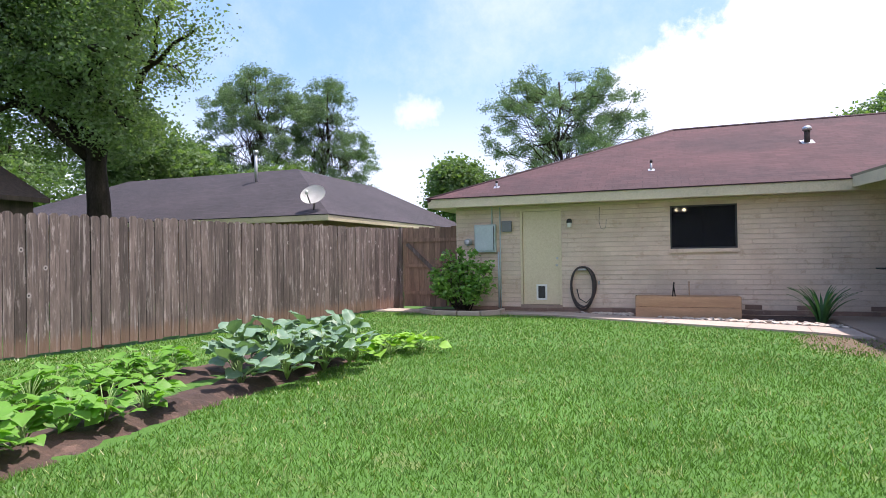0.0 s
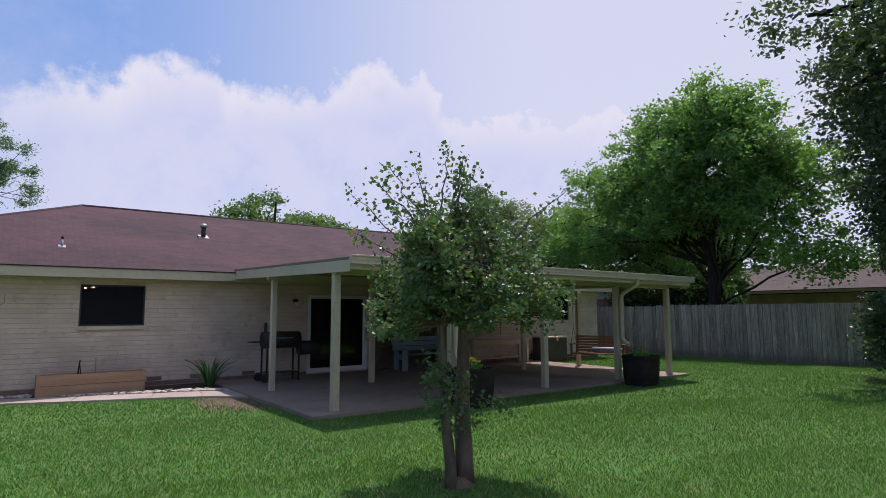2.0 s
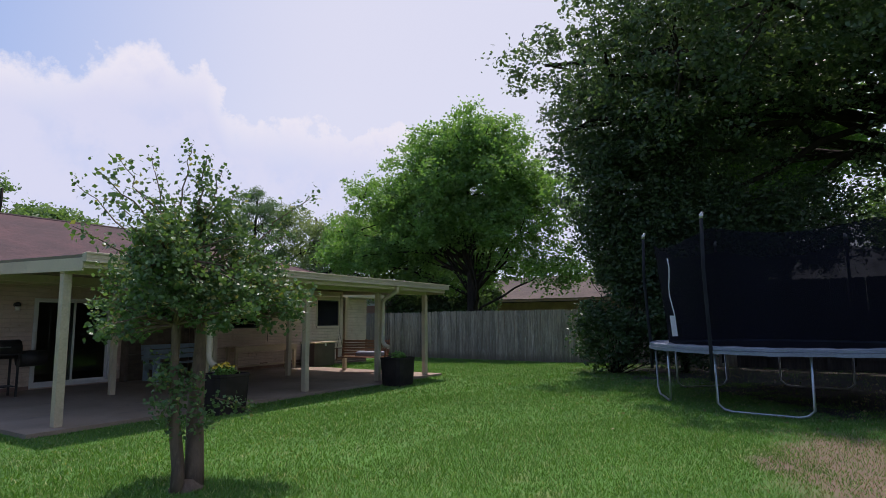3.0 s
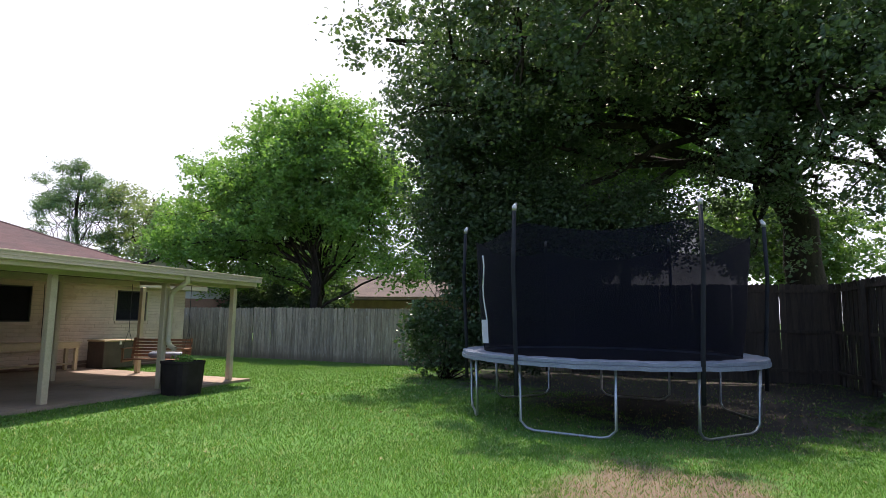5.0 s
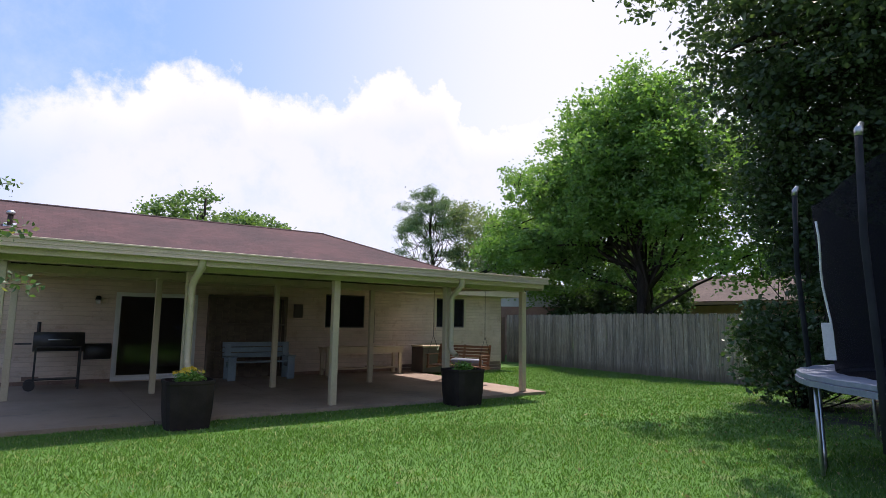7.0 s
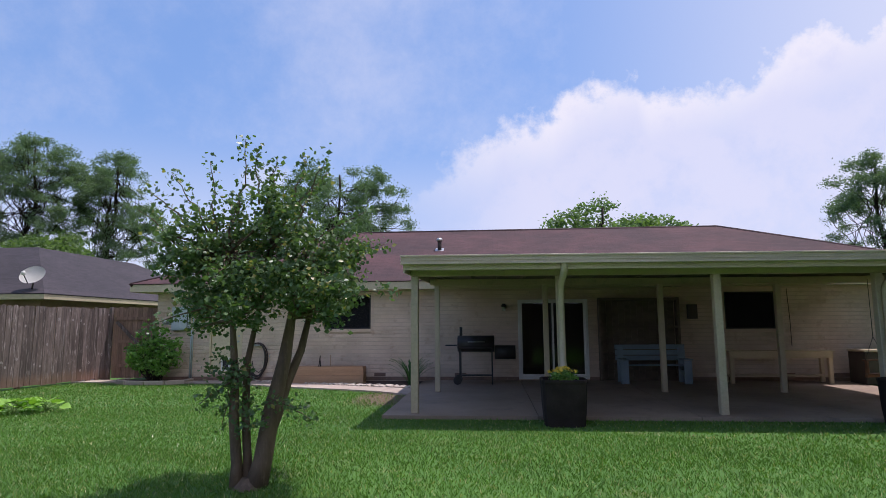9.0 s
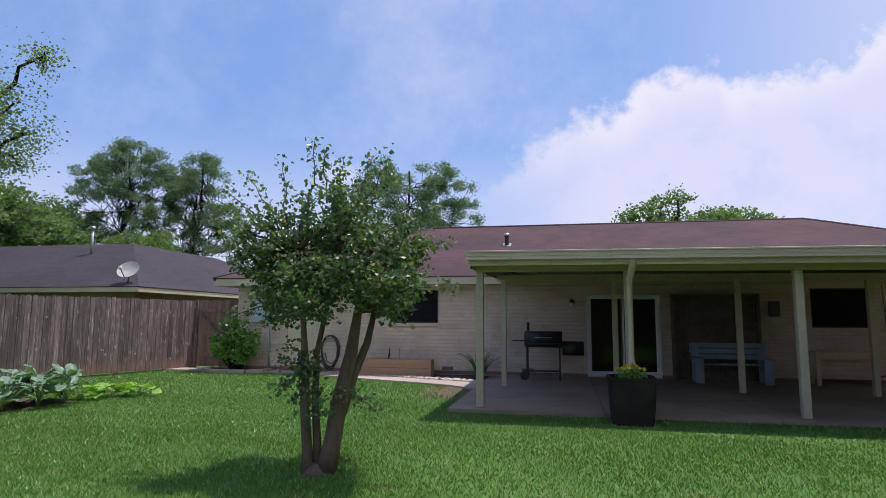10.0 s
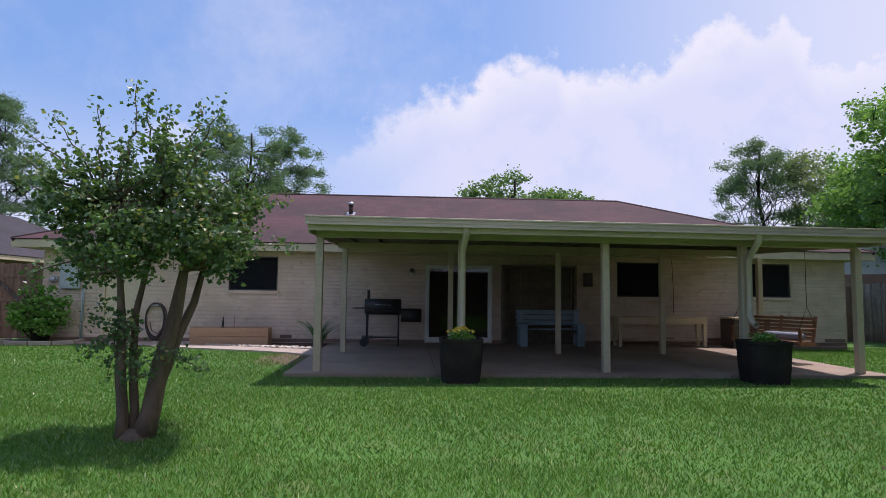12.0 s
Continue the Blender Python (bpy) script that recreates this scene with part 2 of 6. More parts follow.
BARK = surface("oak_bark", (0.032, 0.026, 0.021), (0.019, 0.016, 0.013), 3, 0.95, 1.0, 18, stretch=(3, 3, 0.6), grain=0.7, gloss=0.1)
MYRTLE_BARK = surface("crape_myrtle_bark", (0.155, 0.105, 0.07), (0.09, 0.062, 0.043), 4, 0.8, 0.4, 20, stretch=(3, 3, 0.7), spots=(0.24, 0.18, 0.125, 0.4))
SIDING = surface("pale_siding", (0.60, 0.60, 0.61), (0.52, 0.52, 0.54), 2, 0.6, 0.1, 30)
DARKGREY = surface("dark_grey_metal", (0.14, 0.145, 0.15), (0.10, 0.105, 0.11), 3, 0.5, 0.1, 40)
GLASS = pane_glass("window_glass")
SOLAR = screen("solar_screen", (0.02, 0.02, 0.024), 0.80)
NET = screen("trampoline_net", (0.007, 0.007, 0.012), 0.87)
INSIDE = surface("room_paint", (0.35, 0.33, 0.30), (0.30, 0.28, 0.26), 1, 0.8, 0, 20)
NBRICK = surface("far_brick", (0.33, 0.19, 0.14), (0.25, 0.14, 0.11), 2, 0.85, 0.3, 30)
LAWN_BLADES = leafy("lawn_blades", (0.045, 0.112, 0.015), (0.165, 0.315, 0.058), odd=(0.42, 0.42, 0.22, 0.07), through_light=0.3, rough=0.33)
BLOND = leafy("dry_grass_blades", (0.17, 0.125, 0.065), (0.36, 0.28, 0.155), through_light=0.2)
OAK_LEAF = leafy("oak_leaves", (0.046, 0.083, 0.050), (0.120, 0.172, 0.110), through_light=0.38, rough=0.36)
HOLLY_LEAF = leafy("holly_leaves", (0.035, 0.068, 0.030), (0.085, 0.135, 0.062), through_light=0.25, rough=0.35)
MYRTLE_LEAF = leafy("crape_myrtle_leaves", (0.062, 0.12, 0.05), (0.165, 0.25, 0.115), odd=(0.32, 0.30, 0.12, 0.05), through_light=0.3, rough=0.38)
BRIGHT_LEAF = leafy("spring_green_leaves", (0.105, 0.205, 0.072), (0.25, 0.39, 0.155), through_light=0.5)
PINE_LEAF = leafy("pine_needles", (0.085, 0.145, 0.095), (0.19, 0.27, 0.185), through_light=0.4)
WOOD_LEAF = leafy("woodland_leaves", (0.085, 0.15, 0.065), (0.19, 0.28, 0.13), through_light=0.42)
SIDE_LEAF = leafy("side_oak_leaves", (0.10, 0.155, 0.085), (0.19, 0.265, 0.15), through_light=0.5)
GREY_LEAF = leafy("grey_green_leaves", (0.15, 0.19, 0.12), (0.28, 0.32, 0.22), through_light=0.45)
BUSH_LEAF = leafy("hibiscus_leaves", (0.08, 0.20, 0.035), (0.26, 0.46, 0.12), odd=(0.4, 0.5, 0.2, 0.06), through_light=0.3, rough=0.3)
BEAN_LEAF = leafy("bean_leaves", (0.11, 0.27, 0.035), (0.24, 0.48, 0.08), odd=(0.55, 0.55, 0.12, 0.03), through_light=0.35)
KALE_LEAF = leafy("collard_leaves", (0.09, 0.19, 0.10), (0.33, 0.45, 0.34), through_light=0.2, rough=0.45)
SQUASH_LEAF = leafy("squash_leaves", (0.18, 0.38, 0.05), (0.34, 0.52, 0.08), through_light=0.3)
AGAVE_LEAF = leafy("lily_leaves", (0.03, 0.10, 0.03), (0.09, 0.21, 0.06), odd=(0.45, 0.5, 0.35, 0.08), through_light=0.15)
FLOWER = leafy("yellow_petals", (0.75, 0.50, 0.05), (0.85, 0.68, 0.12), through_light=0.2)


def weather(m, foot, pale, dark, share=0.85):
    """Thin pale and dark streaks down the boards, knots, and soil splashed on their feet."""
    n = Nodes(m.node_tree)
    shader = next(x for x in m.node_tree.nodes if x.type == "BSDF_PRINCIPLED")
    colour = shader.inputs["Base Color"].links[0].from_socket
    v = next(x for x in m.node_tree.nodes if x.type == "MAPPING").outputs[0]
    place = n.add("ShaderNodeMapping")
    place.inputs["Scale"].default_value = (3.0, 3.0, 0.6)
    n.link(v, place.inputs[0])
    streak = n.noise(place.outputs[0], 2.2, 5.0, 0.7)
    colour = n.mix(n.math("MULTIPLY", n.range(streak, 0.56, 0.68), share), colour, pale)
    colour = n.mix(n.math("MULTIPLY", n.range(streak, 0.45, 0.34), 0.65), colour, dark)
    flat = n.add("ShaderNodeMapping")
    flat.inputs["Scale"].default_value = (0.5, 0.5, 3.2)
    n.link(v, flat.inputs[0])
    cell = n.add("ShaderNodeTexVoronoi", i_Scale=1.9)
    n.link(flat.outputs[0], cell.inputs["Vector"])
    colour = n.mix(n.math("MULTIPLY", n.range(cell.outputs["Distance"], 0.13, 0.09), 0.8), colour, pale)
    colour = n.mix(n.range(cell.outputs["Distance"], 0.06, 0.03), colour, dark)
    z = n.add("ShaderNodeSeparateXYZ")
    n.link(n.add("ShaderNodeTexCoord").outputs["Object"], z.inputs[0])
    low = n.range(n.math("ADD", z.outputs[2], n.math("MULTIPLY_ADD", streak, 0.5, -0.25)), 0.34, 0.10)
    colour = n.mix(n.math("MULTIPLY", low, 0.6), colour, foot)
    n.link(colour, shader.inputs["Base Color"])


weather(FENCE, (0.25, 0.14, 0.095), (0.42, 0.36, 0.355), (0.05, 0.04, 0.04), 0.7)
weather(FENCE_GREY, (0.14, 0.105, 0.07), (0.32, 0.27, 0.20), (0.04, 0.036, 0.03), 0.6)


def shingles(name, a, b, course=0.14):
    """Asphalt shingles: courses and tabs in the relief and in the tone."""
    m = surface(name, a, b, 0.55, 0.9, 0.5, 90, spots=(a[0] * 0.7, a[1] * 0.7, a[2] * 0.7, 0.6))
    n = Nodes(m.node_tree)
    shader = next(x for x in m.node_tree.nodes if x.type == "BSDF_PRINCIPLED")
    base = shader.inputs["Base Color"].links[0].from_socket
    tabs = n.add("ShaderNodeTexBrick", i_Scale=1.0)
    tabs.inputs["Brick Width"].default_value, tabs.inputs["Row Height"].default_value = 0.3, course
    tabs.inputs["Mortar Size"].default_value = 0.006
    tabs.inputs["Color1"].default_value, tabs.inputs["Color2"].default_value = (0.82, 0.82, 0.82, 1), (1.12, 1.1, 1.1, 1)
    tabs.inputs["Mortar"].default_value = (0.55, 0.55, 0.55, 1)
    n.link(n.add("ShaderNodeTexCoord").outputs["UV"], tabs.inputs["Vector"])
    n.link(n.mix(1.0, base, tabs.outputs["Color"], "MULTIPLY"), shader.inputs["Base Color"])
    return m


ROOF = shingles("red_brown_shingles", (0.080, 0.035, 0.036), (0.046, 0.024, 0.026))
ROOF_GREY = shingles("grey_shingles", (0.041, 0.034, 0.040), (0.029, 0.025, 0.030))
ROOF_BROWN = shingles("brown_shingles", (0.095, 0.068, 0.058), (0.068, 0.05, 0.044))


def ground_material():
    m = surface("lawn_soil", (0.04, 0.11, 0.012), (0.055, 0.14, 0.018), 0.8, 0.95, 0.8, 40, spots=(0.16, 0.15, 0.06, 0.4), grain=0.5)
    n = Nodes(m.node_tree)
    shader = next(x for x in m.node_tree.nodes if x.type == "BSDF_PRINCIPLED")
    base = shader.inputs["Base Color"].links[0].from_socket
    coord = n.add("ShaderNodeTexCoord").outputs["Object"]
    warp = n.noise(coord, 1.1, 5.0, 0.65)
    sep = n.add("ShaderNodeSeparateXYZ")
    n.link(coord, sep.inputs[0])

    def blot(x, y, rx, ry):
        dx = n.math("DIVIDE", n.math("SUBTRACT", sep.outputs[0], x), rx)
        dy = n.math("DIVIDE", n.math("SUBTRACT", sep.outputs[1], y), ry)
        d = n.math("SQRT", n.math("ADD", n.math("MULTIPLY", dx, dx), n.math("MULTIPLY", dy, dy)))
        return n.range(n.math("ADD", d, n.math("MULTIPLY_ADD", warp, 1.4, -0.7)), 1.15, 0.75)
    bare = n.math("MAXIMUM", blot(6.0, -3.3, 1.9, 1.2), blot(1.75, 9.0, 0.7, 1.2))
    # dark soil under trampoline and oak, blackened further to stand in for shade
    shaded_humus = n.math("MAXIMUM", blot(13.0, -3.6, 3.9, 3.4), blot(17.0, -3.4, 4.6, 7.0))
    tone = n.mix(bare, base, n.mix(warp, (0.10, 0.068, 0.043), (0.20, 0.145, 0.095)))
    n.link(n.mix(shaded_humus, tone, n.mix(warp, (0.015, 0.011, 0.009), (0.038, 0.027, 0.02))), shader.inputs["Base Color"])
    return m


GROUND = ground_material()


# ---- shapes ----
def box(bm, x0, x1, y0, y1, z0, z1, m=None):
    v = [bm.verts.new((x, y, z)) for x in (x0, x1) for y in (y0, y1) for z in (z0, z1)]
    if m is not None:
        for p in v:
            p.co = m @ p.co
    for f in ((0, 1, 3, 2), (4, 6, 7, 5), (0, 4, 5, 1), (2, 3, 7, 6), (0, 2, 6, 4), (1, 5, 7, 3)):
        bm.faces.new([v[i] for i in f])
    return v


def tube(bm, points, radii, sides=8, cap=True):
    """A round bar through the points, with a radius at each."""
    points = [Vector(p) for p in points]
    if not hasattr(radii, "__len__"):
        radii = [radii] * len(points)
    rings, side = [], None
    for i, p in enumerate(points):
        d = (points[min(i + 1, len(points) - 1)] - points[max(i - 1, 0)]).normalized()
        if side is None:
            side = d.orthogonal().normalized()
        side = (side - d * side.dot(d)).normalized()
        up = d.cross(side)
        rings.append([bm.verts.new(p + radii[i] * (math.cos(a) * side + math.sin(a) * up)) for a in (2 * math.pi * k / sides for k in range(sides))])
    for r, s in zip(rings, rings[1:]):
        for k in range(sides):
            f = bm.faces.new((r[k], r[(k + 1) % sides], s[(k + 1) % sides], s[k]))
            f.smooth = True
    if cap:
        bm.faces.new(rings[0][::-1])
        bm.faces.new(rings[-1])


def mesh_of(name, bm, material, bevel=0.0, segments=1):
    if bevel:
        bmesh.ops.bevel(bm, geom=bm.edges[:], offset=bevel, segments=segments, affect="EDGES", clamp_overlap=True)
    data = bpy.data.meshes.new(name)
    bm.normal_update()
    bm.to_mesh(data)
    bm.free()
    data.materials.append(material)
    return data


def part(name, bm, material, parent=None, label="", bevel=0.0, segments=1, kind=""):
    """Links a bmesh as one mesh object, under a thing or a part where one is given."""
    ob = new(name, mesh_of(name, bm, material, bevel, segments))
    if parent is not None:
        ob.parent = parent
        ob.matrix_parent_inverse = Matrix.Translation(parent_place(parent)).inverted()
    return tagged(ob, label, "", "", kind)


def parent_place(ob):
    p = Vector((0, 0, 0))
    while ob is not None:
        p += ob.location
        if ob.parent is not None:
            p += ob.matrix_parent_inverse.translation
        ob = ob.parent
    return p


def thing(name, place, label, category, group=""):
    ob = new(name)
    ob.empty_display_size = 0.2
    ob.location = place
    return tagged(ob, label, category, group)


def boxes(name, material, parent, spans, label="", bevel=0.0, kind=""):
    bm = bmesh.new()
    for s in spans:
        box(bm, *s)
    return part(name, bm, material, parent, label, bevel, 1, kind)


def structure(name, bm, material, label="", category=""):
    return tagged(part(name, bm, material), label, category, "", "structure")


def ground_z(x, y):
    a = min(1.0, max(0.0, (y - 3.0) / 3.0))
    b = min(1.0, max(0.0, (x - 12.0) / 6.0))
    return -0.06 * a * a * (3 - 2 * a) - 0.05 * b


# ---- ground ----
def build_ground():
    xs = sorted({-1500, -400, -150, -80, -45, *range(-30, 41), 60, 100, 200, 500, 1500})
    ys = sorted({-1500, -400, -150, -60, -30, *range(-20, 41), 60, 100, 200, 500, 1500})
    verts = [(x, y, ground_z(x, y)) for y in ys for x in xs]
    w = len(xs)
    faces = [(j * w + i, j * w + i + 1, (j + 1) * w + i + 1, (j + 1) * w + i) for j in range(len(ys) - 1) for i in range(w - 1)]
    data = bpy.data.meshes.new("ground")
    data.from_pydata(verts, [], faces)
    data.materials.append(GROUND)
    tagged(new("ground", data), "level lawn ground of soil and grass with bare patches", "ground", "", "structure")


build_ground()

# ---- house ----
WY, WL, WR, WB = 12.46, -5.24, 16.46, 20.45      # south wall face, west and east wall faces, north wall face
HOLES = [(-0.52, 0.75, 1.34, 2.24), (-3.71, -2.78, 0.12, 2.30), (4.67, 6.48, 0.03, 2.08), (9.93, 11.17, 1.29, 2.235), (13.75, 14.86, 1.32, 2.25)]
WALL_Z = (-0.12, 2.40)


def cells(x0, x1, z0, z1, holes):
    """The wall around its openings, as upright strips."""
    xs = sorted({x0, x1, *(h[0] for h in holes), *(h[1] for h in holes)})
    out = []
    for a, b in zip(xs, xs[1:]):
        cut = sorted((h[2], h[3]) for h in holes if h[0] <= a and h[1] >= b)
        z = z0
        for lo, hi in cut:
            if lo > z:
                out.append((a, b, z, lo))
            z = hi
        if z < z1:
            out.append((a, b, z, z1))
    return out


bm = bmesh.new()
for a, b, lo, hi in cells(WL, WR, *WALL_Z, HOLES):
    box(bm, a, b, WY, WY + 0.22, lo, hi)
wall_south = structure("wall_south", bm, MORTAR, "long single-storey wall of cream-painted brick", "wall")
bm = bmesh.new()
box(bm, WL, WL + 0.22, WY + 0.22, WB, -0.12, 2.40)
structure("wall_west", bm, BRICK, "end wall of cream-painted brick", "wall")
bm = bmesh.new()
box(bm, WR - 0.22, WR, WY + 0.22, WB, -0.12, 2.40)
structure("wall_east", bm, BRICK, "end wall of cream-painted brick", "wall")
bm = bmesh.new()
box(bm, WL, WR, WB, WB + 0.22, -0.12, 2.40)
structure("wall_north", bm, BRICK, "rear wall of cream-painted brick", "wall")
bm = bmesh.new()
box(bm, WL + 0.22, WR - 0.22, WY + 0.22, WB, -0.1, 0.02)
structure("floor", bm, INSIDE, "floor inside the house", "floor")
bm = bmesh.new()
box(bm, WL + 0.22, WR - 0.22, WY + 0.22, WB, 2.405, 2.45)
structure("ceiling", bm, INSIDE, "ceiling inside the house", "ceiling")
bm = bmesh.new()
box(bm, WL + 0.22, WR - 0.22, WY + 4.0, WY + 4.1, 0.02, 2.40)
structure("wall_inner", bm, INSIDE, "plain wall inside the house", "wall")


def roof_solid(bm, x0, x1, y0, y1, z0, ridge, thick=0.05):
    """A hipped roof over a rectangle. ridge: its two ends (x, y, z). Gives it UVs along the slope."""
    uv = bm.loops.layers.uv.verify()
    low = [bm.verts.new(p) for p in ((x0, y0, z0), (x1, y0, z0), (x1, y1, z0), (x0, y1, z0))]
    base = [bm.verts.new((v.co.x, v.co.y, z0 - thick)) for v in low]
    r = [bm.verts.new(p) for p in ridge]
    if abs(ridge[0][1] - ridge[1][1]) < 0.01:
        faces = [(low[0], low[1], r[1], r[0]), (low[1], low[2], r[1]), (low[2], low[3], r[0], r[1]), (low[3], low[0], r[0])]
    else:
        faces = [(low[0], low[1], r[0]), (low[1], low[2], r[1], r[0]), (low[2], low[3], r[1]), (low[3], low[0], r[0], r[1])]
    for f in faces:
        f = bm.faces.new(f)
        f.normal_update()
        along = Vector((-f.normal.y, f.normal.x, 0)).normalized()
        up = f.normal.cross(along)
        for loop in f.loops:
            loop[uv].uv = (loop.vert.co.dot(along), loop.vert.co.dot(up))
    for k in range(4):
        bm.faces.new((low[k], base[k], base[(k + 1) % 4], low[(k + 1) % 4]))
    bm.faces.new(base[::-1])


EX0, EX1, EY0, EY1, EZ = -5.76, 16.97, 11.96, 20.95, 2.585
RIDGE = ((-0.30, 16.45, 4.585), (11.38, 16.45, 4.585))
bm = bmesh.new()
roof_solid(bm, EX0 - 0.03, EX1 + 0.03, EY0 - 0.03, EY1 + 0.03, EZ, RIDGE, 0.02)
roof = structure("roof", bm, ROOF, "low hipped roof of red-brown asphalt shingles", "roof")
bm = bmesh.new()
for a, b in ((RIDGE[0], RIDGE[1]), (RIDGE[0], (EX0, EY0, EZ)), (RIDGE[1], (EX1, EY0, EZ))):
    tube(bm, [Vector(a) + Vector((0, 0, -0.035)), Vector(b) + Vector((0, 0, -0.035))], 0.065, 6)
part("ridge_cap", bm, ROOF, roof, "row of shingles capping the ridge and hips")
bm = bmesh.new()
box(bm, EX0, EX1, EY0, EY0 + 0.03, 2.365, 2.563)
box(bm, EX0, EX1, EY1 - 0.03, EY1, 2.365, 2.563)
box(bm, EX0, EX0 + 0.03, EY0 + 0.03, EY1 - 0.03, 2.365, 2.563)
box(bm, EX1 - 0.03, EX1, EY0 + 0.03, EY1 - 0.03, 2.365, 2.563)
structure("fascia", bm, TRIM, "cream-painted fascia board under the roof edge", "trim")
bm = bmesh.new()
box(bm, EX0 + 0.03, EX1 - 0.03, EY0 + 0.03, WY - 0.002, 2.375, 2.395)
box(bm, EX0 + 0.03, WL, WY, EY1 - 0.03, 2.375, 2.395)
box(bm, WR, EX1 - 0.03, WY, EY1 - 0.03, 2.375, 2.395)
structure("soffit", bm, TRIM, "cream-painted boards under the eaves", "trim")
bm = bmesh.new()
box(bm, WL, 2.62, WY - 0.03, WY - 0.006, 2.32, 2.37)
structure("frieze", bm, TRIM, "cream-painted strip between wall and eaves", "trim")


def window(name, x0, x1, z0, z1, split, label):
    win = tagged(thing(name, ((x0 + x1) / 2, WY, z0), label, "window"), kind="structure")
    f = 0.035
    boxes("frame", IRON, win, [(x0, x1, WY + 0.02, WY + 0.07, z1 - f, z1), (x0, x1, WY + 0.02, WY + 0.07, z0, z0 + f),
                               (x0, x0 + f, WY + 0.02, WY + 0.07, z0 + f, z1 - f), (x1 - f, x1, WY + 0.02, WY + 0.07, z0 + f, z1 - f)], "dark metal window frame")
    boxes("solar_screen", SOLAR, win, [(x0 + f, x1 - f, WY + 0.035, WY + 0.04, z0 + f, z1 - f)], "dark solar mesh screen")
    boxes("pane", GLASS, win, [(x0 + f, x1 - f, WY + 0.055, WY + 0.059, z0 + f, z1 - f)], "dark window glass")
    if split:
        c = (x0 + x1) / 2
        boxes("mullion", IRON, win, [(c - 0.02, c + 0.02, WY + 0.043, WY + 0.051, z0 + f, z1 - f)])
    boxes("window_sill", BRICK, win, [(x0 - 0.04, x1 + 0.04, WY - 0.045, WY + 0.018, z0 - 0.085, z0 - 0.002)], "cream-painted sloping brick sill", 0.006)
    return win


window("window_1", -0.52, 0.75, 1.34, 2.24, True, "wide dark kitchen window with solar screens in a cream brick wall")
window("window_2", 9.93, 11.17, 1.29, 2.235, False, "dark screened window under the patio roof")
win = window("window_3", 13.75, 14.86, 1.32, 2.25, False, "dark screened window with cream trim beside the porch swing")
boxes("window_trim", TRIM, win, [(14.862, 14.93, WY - 0.02, WY + 0.02, 1.32, 2.30), (13.68, 13.748, WY - 0.02, WY + 0.02, 1.32, 2.30), (13.75, 14.86, WY - 0.02, WY + 0.02, 2.252, 2.30)])


def brickwork():
    """Proud bricks over the recessed mortar of the south wall, cut off at the openings."""
    rng = random.Random(8)
    bm, foot = bmesh.new(), bmesh.new()
    course, length, joint = 0.1016, 0.305, 0.012
    z, row = WALL_Z[0] + 0.01, 0
    blocks = [(a - 0.001, b + 0.001, lo - (0.087 if lo > 1 else 0.0), hi + 0.001) for a, b, lo, hi in HOLES] + [(13.67, 13.75, 1.30, 2.31), (14.86, 14.94, 1.30, 2.31)]
    while z + course < 2.375:
        x = WL - (0.15 if row % 2 else 0.0)
        while x < WR:
            spans = [(max(x, WL), min(x + length - 0.0015, WR))]
            for a, b, lo, hi in blocks:
                if z + course - joint > lo and z < hi:
                    cut = []
                    for p, q in spans:
                        if b <= p or a >= q:
                            cut.append((p, q))
                        else:
                            cut += [(p, a), (b, q)]
                    spans = [(p, q) for p, q in cut if q - p > 0.02]
            for p, q in spans:
                out = 0.010 + rng.uniform(-0.002, 0.0015)
                lift = rng.uniform(-0.0015, 0.0015)
                e = 0.005
                use = foot if row < 2 or (row == 2 and rng.random() < 0.25) else bm
                f = [use.verts.new(c) for c in ((p, WY, z + lift), (q, WY, z + lift), (q, WY, z + course - joint + lift), (p, WY, z + course - joint + lift),
                     (p + 0.001, WY - out, z + e + lift), (q - 0.001, WY - out, z + e + lift), (q - 0.001, WY - out, z + course - joint - e + lift), (p + 0.001, WY - out, z + course - joint - e + lift))]
                for g in ((4, 5, 6, 7), (0, 1, 5, 4), (1, 2, 6, 5), (2, 3, 7, 6), (3, 0, 4, 7)):
                    use.faces.new([f[i] for i in g])
            x += length
        z += course
        row += 1
    part("brickwork", bm, BRICK, wall_south, "long cream-painted bricks with rust stains", kind="stuff")
    part("base_course", foot, BASE_BRICK, wall_south, "bare red-brown bricks at the foot of the wall", kind="stuff")


brickwork()

# side door with a pet flap
door = tagged(thing("door_1", (-3.245, WY, 0.12), "cream-painted flush side door with a small pet flap", "door"), kind="structure")
boxes("door_frame", DOORPAINT, door, [(-3.71, -3.66, WY - 0.015, WY + 0.1, 0.12, 2.30), (-2.83, -2.78, WY - 0.015, WY + 0.1, 0.12, 2.30), (-3.66, -2.83, WY - 0.015, WY + 0.1, 2.24, 2.30)], bevel=0.004)
boxes("door_leaf", DOORPAINT, door, [(-3.655, -2.835, WY + 0.03, WY + 0.075, 0.14, 2.235)], bevel=0.003)
boxes("threshold", CONCRETE, door, [(-3.71, -2.78, WY - 0.03, WY + 0.1, 0.06, 0.135)], "grey concrete threshold")
flap = boxes("pet_flap", WHITE, door, [(-3.36, -3.12, WY + 0.012, WY + 0.029, 0.24, 0.28), (-3.36, -3.12, WY + 0.012, WY + 0.029, 0.55, 0.59),
                                       (-3.36, -3.32, WY + 0.012, WY + 0.029, 0.28, 0.55), (-3.16, -3.12, WY + 0.012, WY + 0.029, 0.28, 0.55)], "white frame of the pet flap")
boxes("flap", IRON, flap, [(-3.32, -3.16, WY + 0.018, WY + 0.026, 0.28, 0.55)], "dark flexible flap")
bm = bmesh.new()
